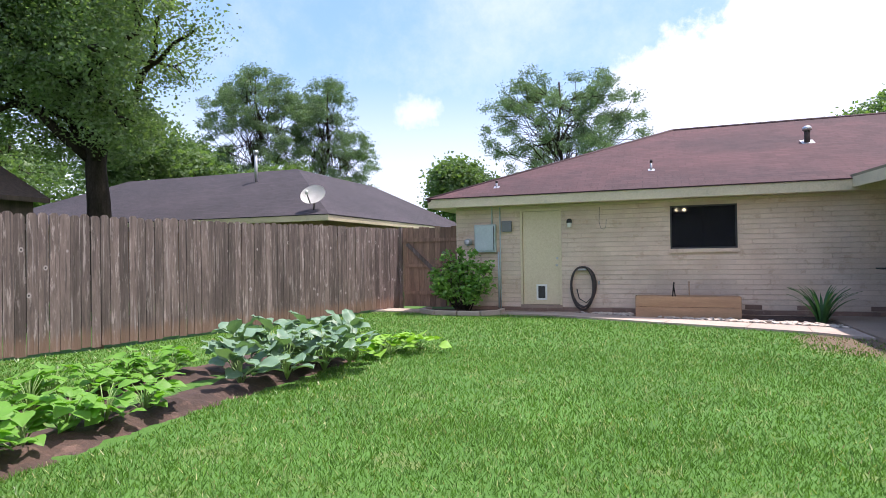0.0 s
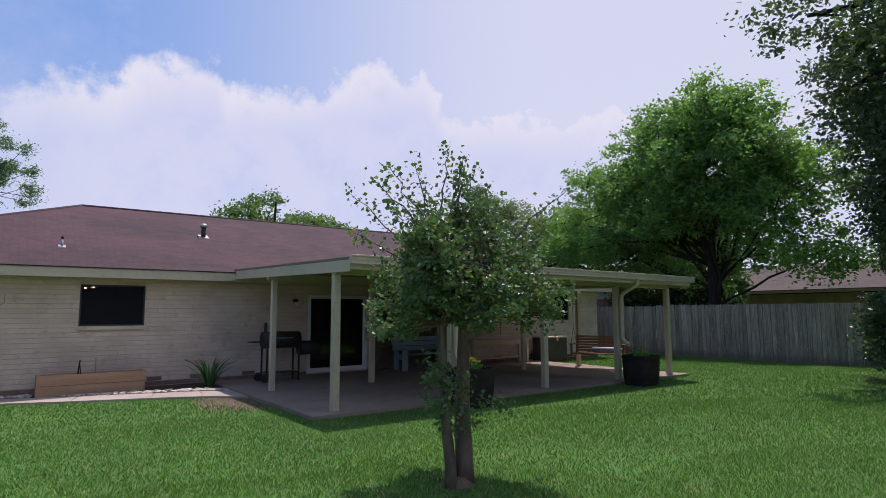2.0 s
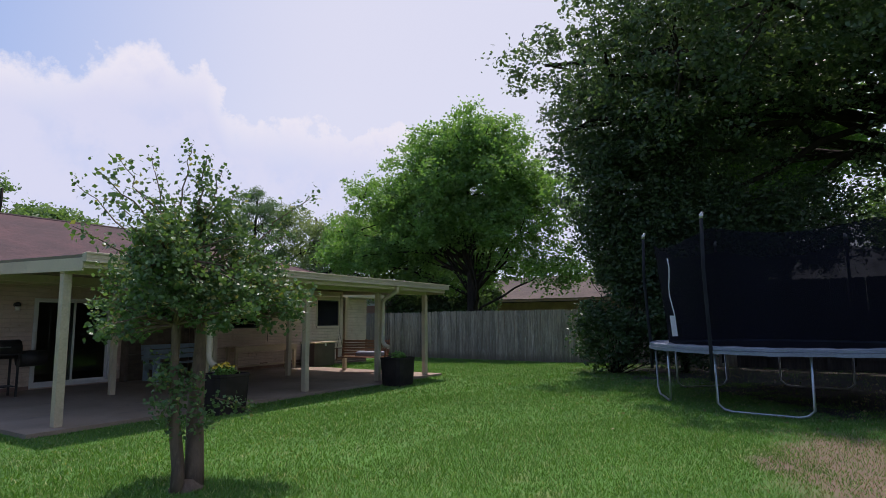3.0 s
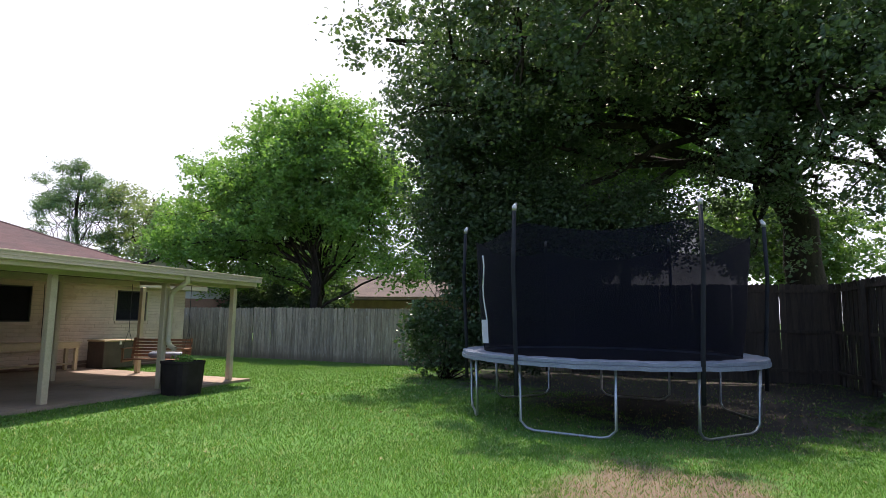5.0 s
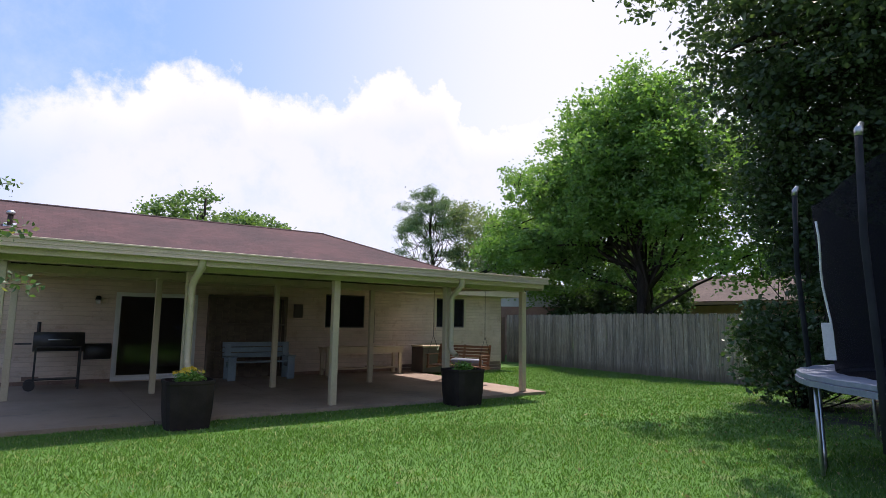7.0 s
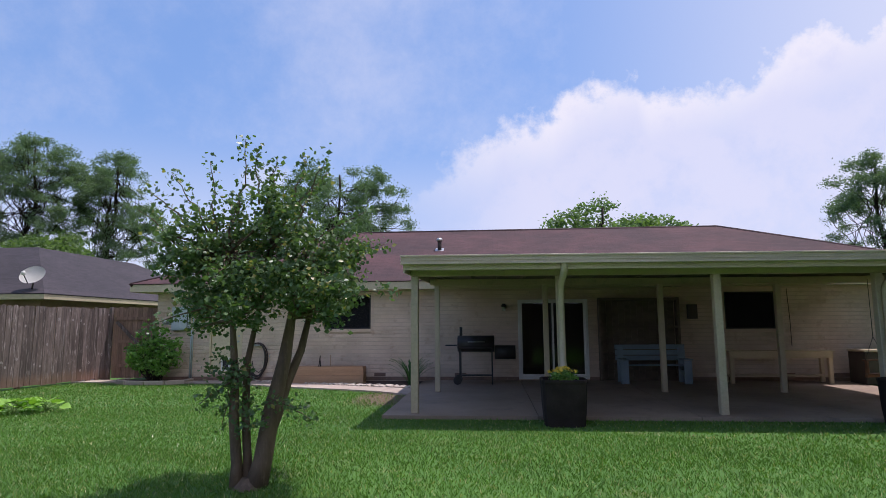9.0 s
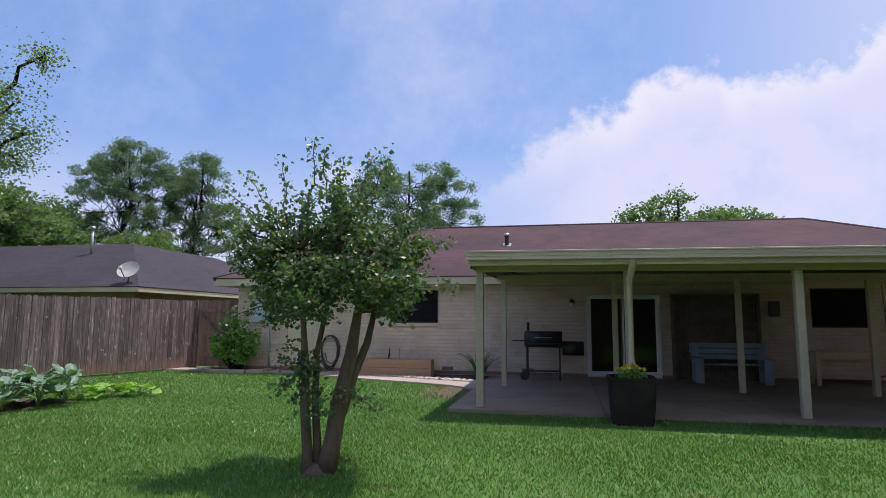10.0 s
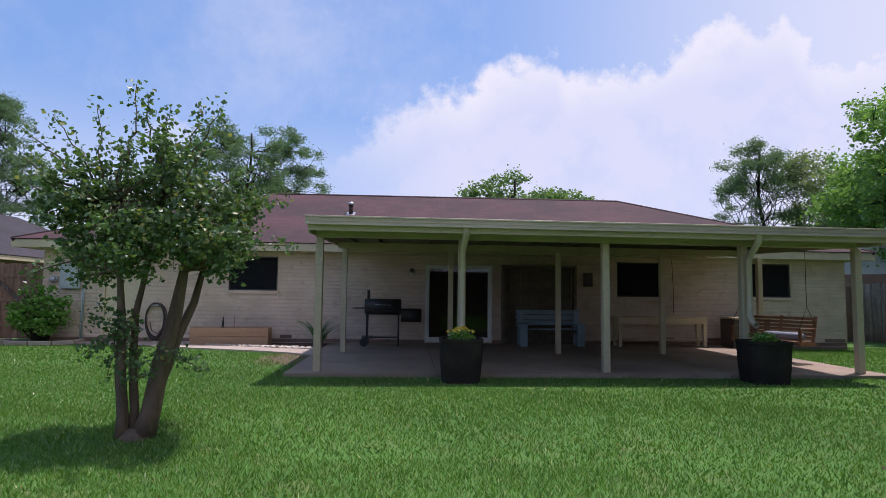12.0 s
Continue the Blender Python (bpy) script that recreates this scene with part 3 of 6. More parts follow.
tube(bm, [(-2.885, WY + 0.03, 1.02), (-2.885, WY - 0.01, 1.02), (-2.885, WY - 0.045, 1.02)], [0.012, 0.014, 0.028], 10)
part("door_knob", bm, GALV, door, "steel door knob")
bm = bmesh.new()
tube(bm, [(-2.885, WY + 0.03, 1.17), (-2.885, WY + 0.008, 1.17)], 0.026, 12)
part("deadbolt", bm, GALV, door, "steel deadbolt")

# sliding patio door
slide = tagged(thing("door_2", (5.575, WY, 0.03), "white-framed sliding glass patio door", "door"), kind="structure")
X0, X1, Z0, Z1 = 4.67, 6.48, 0.03, 2.08
boxes("door_frame", WHITE, slide, [(X0, X0 + 0.06, WY - 0.02, WY + 0.12, Z0, Z1), (X1 - 0.06, X1, WY - 0.02, WY + 0.12, Z0, Z1),
                                   (X0 + 0.06, X1 - 0.06, WY - 0.02, WY + 0.12, Z1 - 0.05, Z1), (X0 + 0.06, X1 - 0.06, WY - 0.02, WY + 0.12, Z0, Z0 + 0.07)], bevel=0.003)
for k, (a, b, y) in enumerate(((X0 + 0.06, 5.60, WY + 0.02), (5.52, X1 - 0.06, WY + 0.07))):
    sash = boxes("sash", WHITE, slide, [(a, a + 0.05, y, y + 0.035, 0.10, 2.03), (b - 0.05, b, y, y + 0.035, 0.10, 2.03),
                                        (a + 0.05, b - 0.05, y, y + 0.035, 1.99, 2.03), (a + 0.05, b - 0.05, y, y + 0.035, 0.10, 0.15)])
    boxes("pane", GLASS, sash, [(a + 0.05, b - 0.05, y + 0.014, y + 0.018, 0.15, 1.99)], "clear door glass")

# ---- patio ----
bm = bmesh.new()
SX = [2.2, 4.7, 7.2, 9.7, 12.65]
SYS = [6.42, 9.4, WY - 0.006]
for i in range(4):
    for j in range(2):
        box(bm, SX[i] + (0.006 if i else 0), SX[i + 1] - (0.006 if i < 3 else 0), SYS[j] + (0.006 if j else 0), SYS[j + 1] - (0 if j else 0.006), -0.16, 0.0)
structure("patio_slab", bm, CONCRETE, "reddish grey concrete patio slab in large bays", "patio")

cover = thing("patio_cover", (7.4, 9.0, 0.0), "long flat cream-painted patio cover on square posts", "patio cover")
PX0, PX1, PY0 = 2.60, 12.22, 6.02


def roof_top(y):
    return 2.50 + (y - PY0) * 0.026


bm = bmesh.new()
v = [bm.verts.new((x, y, roof_top(y) - t)) for x in (PX0, PX1) for y in (PY0, 12.22) for t in (0, 0.045)]
for f in ((0, 1, 3, 2), (4, 6, 7, 5), (0, 4, 5, 1), (2, 3, 7, 6), (0, 2, 6, 4), (1, 5, 7, 3)):
    bm.faces.new([v[i] for i in f])
part("roof_panel", bm, CEIL_SHADED, cover, "flat roof sheet, cream with shade in its colour")
n_ribs = 16
for k in range(n_ribs):
    x = PX0 + 0.35 + k * (PX1 - PX0 - 0.7) / (n_ribs - 1)
    bm = bmesh.new()
    for p in box(bm, x - 0.02, x + 0.02, 6.06, 11.94, 0, 0.1):
        p.co.z = roof_top(p.co.y) - 0.046 - (0.1 - p.co.z)
    part("rafter", bm, CEIL_SHADED, cover, "rafter, cream with shade in its colour")
gutter = boxes("gutter", TRIM, cover, [(PX0 - 0.02, PX1 + 0.02, PY0 - 0.10, PY0 - 0.004, 2.385, 2.40), (PX0 - 0.02, PX1 + 0.02, PY0 - 0.125, PY0 - 0.10, 2.385, 2.515),
                              (PX0 - 0.02, PX0, PY0 - 0.10, PY0 - 0.004, 2.40, 2.515), (PX1, PX1 + 0.02, PY0 - 0.10, PY0 - 0.004, 2.40, 2.515)], "cream-painted box gutter", bevel=0.004)
for z0, z1, out in ((2.495, 2.523, 0.022), (2.435, 2.447, 0.008), (2.380, 2.402, 0.012)):
    boxes("gutter_lip", TRIM, gutter, [(PX0 - 0.03, PX1 + 0.03, PY0 - 0.125 - out, PY0 - 0.127, z0, z1)], bevel=0.003)
boxes("fascia_board", TRIM, cover, [(PX0, PX1, PY0, PY0 + 0.03, 2.30, 2.452)])
for x in (PX0, PX1 - 0.03):
    bm = bmesh.new()
    for p in box(bm, x, x + 0.03, PY0 + 0.034, 11.95, 0, 0.19):
        p.co.z = roof_top(p.co.y) - 0.048 - 0.19 + p.co.z
    part("end_board", bm, TRIM, cover, "cream-painted board along the roof's end")
boxes("beam", POST, cover, [(PX0 + 0.035, PX1 - 0.035, 6.63, 6.77, 2.255, 2.37)], bevel=0.004)
boxes("beam", POST, cover, [(PX0 + 0.035, PX1 - 0.035, 9.80, 9.90, 2.30, 2.44)], bevel=0.004)
FRONT = (2.70, 5.12, 7.63, 10.11, 12.21)
REAR = (2.79, 5.16, 7.61, 10.03, 12.35)
for x in FRONT:
    boxes("post", POST, cover, [(x - 0.062, x + 0.062, 6.64, 6.764, 0.0, 2.253)], "square cream-painted post", 0.008)
for x in REAR:
    boxes("post", POST, cover, [(x - 0.055, x + 0.055, 9.795, 9.905, 0.0, 2.298)], "slender cream-painted post", 0.006)
for x, lower in ((5.12, 0.78), (9.96, 0.90)):
    bm = bmesh.new()
    tx = x + 0.17 if x > 9 else x
    path = [(x, PY0 - 0.055, 2.386), (x, PY0 - 0.055, 2.27), (tx, 6.48, 2.10), (tx, 6.55, 2.0), (tx, 6.56, lower + 0.1), (tx, 6.50, lower), (tx, 6.36, lower - 0.06)]
    tube(bm, path, 0.055, 8, cap=False)
    part("downspout", bm, TRIM, cover, "cream-painted metal downspout")
for ob in cover.children_recursive:      # the cover is lowered towards its east end to fit the camera's view
    for p in ob.data.vertices:
        if p.co.z > 1.95:
            p.co.z -= 0.045 * (p.co.x - PX0) / (PX1 - PX0)


# ---- plants ----
def leaf_mesh(name, places, size, material, seed, shape="leaf", droop=0.0, lift=None):
    """One mesh of many leaves, each four-cornered and folded along its rib."""
    rng = np.random.default_rng(seed)
    p = np.asarray(places, float)
    n = len(p)
    a = rng.normal(size=(n, 3))
    a[:, 2] = a[:, 2] * 0.6 - droop
    a /= np.linalg.norm(a, axis=1)[:, None]
    b = rng.normal(size=(n, 3))
    b -= (a * b).sum(1)[:, None] * a
    b /= np.linalg.norm(b, axis=1)[:, None]
    c = np.cross(a, b)
    s = size * rng.uniform(0.6, 1.3, n)[:, None]
    wide = {"leaf": 0.32, "needle": 0.16, "round": 0.42}[shape]
    base, tip = p - a * s * 0.5, p + a * s * 0.5
    left = p + b * s * wide - c * s * 0.1
    right = p - b * s * wide - c * s * 0.1
    verts = np.stack([base, left, tip, right], 1).reshape(-1, 3)
    k = np.arange(n)[:, None] * 4
    faces = np.concatenate([k + [0, 1, 2], k + [0, 2, 3]], 1).reshape(-1, 3)
    return fast_mesh(name, verts, faces, material)


def fast_mesh(name, verts, faces, material):
    """A mesh of triangles from arrays."""
    data = bpy.data.meshes.new(name)
    data.vertices.add(len(verts))
    data.vertices.foreach_set("co", np.asarray(verts, np.float32).ravel())
    data.loops.add(faces.size)
    data.loops.foreach_set("vertex_index", faces.astype(np.int32).ravel())
    data.polygons.add(len(faces))
    data.polygons.foreach_set("loop_start", np.arange(0, faces.size, 3, dtype=np.int32))
    data.update(calc_edges=True)
    data.materials.append(material)
    return data


def cloud_of(blobs, clumps, per, spread, seed, shell=0.55):
    """Leaf places in clumps that fill round masses (x, y, z, rx, ry, rz)."""
    rng = np.random.default_rng(seed)
    b = np.array(blobs, float)
    vol = (b[:, 3] * b[:, 4] * b[:, 5]) ** 0.8
    pick = rng.choice(len(b), clumps, p=vol / vol.sum())
    d = rng.normal(size=(clumps, 3))
    d /= np.linalg.norm(d, axis=1)[:, None]
    r = rng.uniform(shell ** 3, 1.0, clumps) ** (1 / 3) * rng.uniform(0.85, 1.12, clumps)
    centres = b[pick, :3] + d * r[:, None] * b[pick, 3:6]
    reach = spread * rng.uniform(0.5, 1.3, clumps)
    pts = centres[:, None, :] + rng.normal(size=(clumps, per, 3)) * reach[:, None, None] * np.array([1, 1, 0.7])
    return pts.reshape(-1, 3), centres


def limb(bm, a, b, r0, r1, rng, bend=0.12, steps=5, sides=7):
    a, b = Vector(a), Vector(b)
    length = (b - a).length
    pts, rad = [], []
    for i in range(steps + 1):
        t = i / steps
        w = bend * length * math.sin(math.pi * t)
        pts.append(a.lerp(b, t) + Vector((rng.normal() * w * 0.5, rng.normal() * w * 0.5, w * 0.4)))
        rad.append(r0 + (r1 - r0) * t)
    pts[0], pts[-1] = a, b
    tube(bm, pts, rad, sides)
    return pts


def tree(name, base, top, r, blobs, label, leaves, clumps, per, spread, size, seed, shape="leaf", bark=None, fork=0.45, shell=0.5, droop=0.0, twigs=60, thick=0.34):
    """A tapered trunk, a limb to each mass of the crown, twigs, and many small leaves."""
    t = thing(name, base, label, "tree")
    rng = np.random.default_rng(seed)
    bm = bmesh.new()
    base, top = Vector(base), Vector(top)
    trunk = limb(bm, base - Vector((0, 0, 0.15)), top, r, r * (0.5 if r > 0.5 else 0.3), rng, 0.03, 9, 12)
    part("trunk", bm, bark or BARK, t, "rough grey-brown trunk")
    bm = bmesh.new()
    ends = []
    for q in blobs:
        f = rng.uniform(fork, 0.95)
        start = trunk[int(f * 9)]
        ends.append(limb(bm, start, q[:3], r * thick, r * 0.08, rng, 0.1, 6))
    pts, centres = cloud_of(blobs, clumps, per, spread, seed, shell)
    for c in centres[rng.choice(len(centres), min(twigs, len(centres)), replace=False)]:
        near = min((p for e in ends for p in e[2:]), key=lambda p: (p - Vector(c)).length)
        limb(bm, near, c, r * 0.09, 0.012, rng, 0.08, 4, 5)
    part("branchwork", bm, bark or BARK, t, "grey-brown limbs and twigs", kind="stuff")
    crown = new("crown", leaf_mesh("crown", pts, size, leaves, seed, shape, droop))
    crown.parent = t
    crown.matrix_parent_inverse = Matrix.Translation(t.location).inverted()
    tagged(crown, "loose crown of many small leaves", kind="stuff")
    return t


def masses(centre, radius, count, size, seed, flat=0.8):
    """Round masses of foliage scattered over a larger one."""
    rng = np.random.default_rng(seed)
    out = []
    for k in range(count):
        d = rng.normal(size=3)
        d /= np.linalg.norm(d)
        q = rng.uniform(0.35, 0.8)
        s = size * rng.uniform(0.7, 1.2)
        out.append((centre[0] + d[0] * radius[0] * q, centre[1] + d[1] * radius[1] * q, centre[2] + d[2] * radius[2] * q, s, s, s * flat))
    return out


# crape myrtle on the lawn, with several stems
def crape_myrtle():
    t = thing("crape_myrtle", (1.77, 2.29, 0.0), "multi-stemmed crape myrtle with glossy green leaves on the lawn", "tree")
    rng = np.random.default_rng(5)
    bm = bmesh.new()
    b = Vector((1.77, 2.29, -0.05))
    stems = [((1.64, 2.27, -0.06), (1.58, 2.30, 1.0), (1.50, 2.25, 2.1), 0.05), ((1.71, 2.33, -0.06), (1.65, 2.40, 1.1), (1.80, 2.55, 2.2), 0.04),
             ((1.80, 2.29, -0.06), (1.97, 2.50, 1.1), (2.06, 2.62, 2.0), 0.085), ((1.87, 2.38, 0.42), (2.08, 2.66, 1.2), (2.22, 2.86, 2.1), 0.05)]
    starts = []
    for foot, mid, end, r in stems:
        foot, mid, end = Vector(foot), Vector(mid), Vector(end)
        pts = [foot, foot.lerp(mid, 0.25) + Vector((0.012, 0, 0)), foot.lerp(mid, 0.6) - Vector((0.012, 0, 0)), mid, mid.lerp(end, 0.45), end]
        one = bmesh.new()
        tube(one, pts, [r * 1.3, r, r * 0.92, r * 0.75, r * 0.5, r * 0.22], 12)
        part("stem", one, MYRTLE_BARK, t, "smooth tan stem with peeling bark")
        starts += pts[3:]
    one = bmesh.new()
    tube(one, [(1.75, 2.3, -0.08), (1.75, 2.3, 0.0), (1.75, 2.3, 0.09)], [0.21, 0.16, 0.07], 14)
    part("root_flare", one, MYRTLE_BARK, t, "flared tan base")
    blobs = [(1.45, 2.2, 1.9, .42, .45, .42), (1.25, 2.0, 2.15, .32, .35, .38), (2.3, 2.2, 1.95, .46, .5, .42), (1.85, 2.5, 2.25, .5, .55, .42),
             (1.75, 2.0, 1.75, .45, .5, .33), (2.55, 2.0, 1.75, .3, .4, .38), (2.1, 2.9, 1.9, .4, .45, .45), (1.5, 2.75, 1.8, .4, .4, .42), (1.95, 2.25, 2.55, .36, .38, .3),
             (2.45, 2.6, 2.15, .35, .35, .33), (1.5, 2.4, 2.5, .28, .3, .32), (1.2, 2.5, 1.6, .28, .3, .28), (2.75, 2.3, 1.55, .2, .25, .22)]
    blobs = [(x, y, 1.6 + (z - 1.6) * 0.92, rx * 0.9, ry * 0.88, rz * 0.92) for x, y, z, rx, ry, rz in blobs[:-1]]
    pts, centres = cloud_of(blobs, 540, 34, 0.058, 11, 0.2)
    for c in centres[::2]:
        near = min(starts, key=lambda p: (p - Vector(c)).length)
        limb(bm, near, c, 0.014, 0.003, rng, 0.08, 4, 5)
    extra = []
    shoots = [((1.4, 2.2, 2.3), (1.25, 2.3, 3.2)), ((1.25, 2.1, 2.3), (.7, 2.1, 2.85)), ((1.75, 2.3, 2.6), (1.75, 2.2, 3.3)), ((2.1, 2.4, 2.5), (2.35, 2.5, 3.1)), ((1.2, 2.2, 2.0), (.62, 2.3, 2.3)), ((2.5, 2.3, 2.0), (2.95, 2.4, 2.2)), ((1.55, 2.3, 2.5), (1.62, 2.25, 3.45)), ((1.8, 2.4, 2.6), (1.88, 2.4, 3.25)), ((2.0, 2.5, 2.6), (2.15, 2.5, 3.3)), ((1.35, 2.1, 2.3), (.92, 2.2, 3.05)),
              ((1.3, 2.1, 2.0), (.75, 1.95, 2.55)), ((2.3, 2.2, 2.2), (2.85, 2.2, 2.55)), ((2.4, 2.2, 1.7), (3.05, 2.3, 1.75)), ((1.4, 2.6, 2.2), (1.1, 3.3, 3.0)),
              ((2.2, 2.0, 2.3), (2.6, 1.6, 2.95)), ((1.3, 2.2, 1.6), (.8, 2.2, 1.45)), ((1.6, 2.3, 1.1), (1.5, 2.25, .55)), ((1.7, 2.2, 1.0), (1.35, 2.1, .75)), ((1.95, 2.2, .8), (2.35, 2.15, .62))]
    for a, e in shoots:
        e = (e[0], e[1], 2.3 + (e[2] - 2.3) * 0.8 if e[2] > 2.3 else e[2])
        line = limb(bm, a, e, 0.010, 0.003, rng, 0.06, 8, 5)
        for i, p in enumerate(line):
            for _ in range(12):
                extra.append(np.array(p) + rng.normal(size=3) * 0.045)
    low = cloud_of([(1.60, 2.3, .85, .24, .22, .32), (1.75, 2.2, .6, .2, .2, .18), (1.42, 2.3, 1.1, .16, .16, .14)], 36, 14, 0.05, 12, 0.2)[0]
    part("twigwork", bm, MYRTLE_BARK, t, "thin tan twigs", kind="stuff")
    crown = new("crown", leaf_mesh("crown", np.concatenate([pts, np.array(extra), low]), 0.046, MYRTLE_LEAF, 3, "round"))
    crown.parent = t
    crown.matrix_parent_inverse = Matrix.Translation(t.location).inverted()
    tagged(crown, "open crown of small glossy leaves with long shoots", kind="stuff")
    t.location += Vector((0.04, -0.12, 0.0))


crape_myrtle()

tree("live_oak", (21.4, -7.75, -0.1), (19.6, -6.0, 10.4), 0.62,
     [q for k, q in enumerate(masses((17.5, -3.2, 8.8), (6.0, 8.5, 3.6), 30, 2.6, 21, 0.75)) if k not in (2, 4, 6, 12, 13, 24, 26, 29) and not (-5.0 < q[1] < 1.2 and q[2] < 0.5 * q[0] - 1.3)] + [(13.6, 3.4, 8.8, 1.3, 1.2, 1.1), (14.6, 2.6, 5.8, 1.2, 1.2, 1.1), (15.4, 3.0, 7.4, 1.3, 1.3, 1.2), (15.6, 1.6, 9.0, 1.4, 1.4, 1.2), (14.4, 1.8, 8.4, 1.6, 1.6, 1.4), (14.4, 2.2, 7.2, 1.5, 1.5, 1.3), (14.5, 0.4, 9.6, 2.2, 2.2, 1.6), (12.8, -2.5, 8.6, 2.2, 2.4, 1.5),
      # first two masses here are unseen, added overhead to shade the ground
      (9.8, -5.4, 10.2, 1.9, 1.8, 1.2), (11.8, -6.9, 9.9, 2.0, 2.0, 1.3), (18.5, -10.5, 7.0, 2.6, 2.6, 1.8), (12.0, -0.4, 10.5, 2.2, 2.4, 1.6), (15.5, 2.2, 5.3, 1.4, 1.5, 1.4), (16.5, 0.4, 4.2, 1.8, 1.8, 1.6),
      (16.2, 1.4, 3.4, 1.5, 1.6, 1.4), (15.0, 1.6, 6.2, 1.4, 1.5, 1.3), (17.8, -10.0, 4.8, 1.7, 1.7, 1.2), (14.5, -9.8, 7.2, 1.6, 1.7, 1.2), (16.5, -8.4, 4.9, 1.3, 1.3, 0.8), (18.5, -5.6, 4.6, 1.3, 1.4, 0.9), (18.8, -7.2, 5.6, 1.3, 1.4, 1.1), (18.8, -5.6, 3.5, 0.9, 1.2, 0.6), (17.6, -4.9, 5.8, 1.1, 1.2, 0.9), (17.6, -6.6, 7.2, 1.4, 1.5, 1.1), (19.5, -9.6, 5.3, 1.4, 1.6, 1.0)],
     "huge spreading live oak with dense dark foliage behind the trampoline", OAK_LEAF, 2700, 60, 0.25, 0.14, 31, twigs=260, fork=0.52, thick=0.24, shell=0.45)
tree("hackberry_tree", (25.4, -1.8, -0.1), (25.2, -1.6, 9.5), 0.3, masses((25.0, -0.6, 8.2), (3.2, 5.0, 5.0), 38, 1.6, 33, 0.85),
     "green tree behind the far fence, half hidden by the oak", BRIGHT_LEAF, 2600, 36, 0.24, 0.17, 34, twigs=80)
tree("elm_tree", (22.6, 11.0, -0.1), (22.4, 11.4, 8.0), 0.32,
     masses((22.6, 10.8, 7.6), (3.0, 4.3, 4.1), 40, 1.25, 41, 0.85) + masses((22.6, 16.6, 6.4), (2.4, 4.2, 3.2), 26, 1.1, 43, 0.8)
     + [(22.0, 10.6, 10.9, 1.2, 1.3, 0.9), (22.2, 8.8, 10.0, 1.1, 1.2, 0.9), (21.6, 12.6, 10.2, 1.2, 1.3, 0.9), (22.0, 14.6, 9.6, 1.0, 1.1, 0.8), (22.4, 15.4, 10.6, 0.4, 0.45, 0.5), (22.2, 17.6, 8.7, 1.0, 1.1, 0.7),
        (21.2, 9.0, 8.0, 1.4, 1.4, 1.2), (21.4, 12.0, 8.2, 1.4, 1.5, 1.2), (21.2, 14.8, 7.2, 1.4, 1.5, 1.2), (21.4, 10.4, 6.2, 1.3, 1.5, 1.0), (21.0, 13.2, 5.6, 1.3, 1.5, 1.1), (21.2, 16.0, 4.8, 1.3, 1.5, 1.1), (21.4, 18.6, 4.8, 1.2, 1.4, 1.0),
        (21.4, 8.0, 5.2, 1.3, 1.5, 1.2), (22.4, 6.6, 6.6, 1.5, 1.6, 1.4), (22.4, 20.0, 5.6, 0.9, 1.0, 0.8), (22.6, 14.2, 3.7, 1.4, 1.6, 0.8), (22.8, 9.0, 3.9, 1.4, 1.5, 0.7), (21.8, 6.4, 3.8, 1.3, 1.4, 1.1), (23.4, 12.2, 3.4, 1.3, 1.6, 0.8), (23.6, 16.2, 3.4, 1.3, 1.6, 0.8), (23.8, 18.6, 3.2, 1.3, 1.5, 0.8), (23.4, 10.4, 4.6, 1.3, 1.6, 0.9), (23.0, 14.4, 5.0, 1.3, 1.6, 1.0)],
     "tall bright green elm behind the wooden fence", BRIGHT_LEAF, 3900, 40, 0.21, 0.155, 42, twigs=200, shell=0.4, fork=0.28, thick=0.2)
tree("side_oak", (-14.7, 10.8, 0.0), (-14.4, 10.6, 8.5), 0.36,
     masses((-16.3, 9.6, 8.0), (4.8, 4.6, 4.1), 34, 1.35, 51, 0.85) + [(-10.6, 8.3, 7.0, 0.9, 0.9, 1.0), (-11.2, 8.0, 5.6, 0.9, 0.9, 0.8), (-11.6, 8.4, 8.0, 1.0, 1.0, 0.9), (-17.0, 8.0, 6.0, 1.8, 1.8, 1.4), (-13.4, 9.0, 5.4, 1.2, 1.3, 1.0), (-10.6, 10.4, 9.0, 0.5, 0.6, 0.4), (-11.0, 10.4, 6.7, 0.5, 0.5, 0.3), (-11.4, 10.3, 7.6, 0.6, 0.7, 0.45), (-13.2, 12.0, 6.6, 0.9, 1.0, 0.8), (-13.4, 10.6, 4.6, 0.9, 1.0, 0.7), (-16.6, 11.0, 4.8, 1.3, 1.3, 0.9), (-12.4, 9.4, 4.6, 0.9, 1.0, 0.8), (-14.6, 8.8, 5.6, 1.3, 1.3, 0.9), (-12.0, 8.8, 6.4, 1.1, 1.1, 1.0), (-13.2, 8.4, 7.4, 1.4, 1.3, 1.1), (-17.6, 8.6, 4.4, 1.5, 1.4, 0.9)],
     "leafy oak with a thick dark trunk behind the weathered fence", SIDE_LEAF, 3000, 70, 0.27, 0.095, 52, twigs=140, shell=0.3)


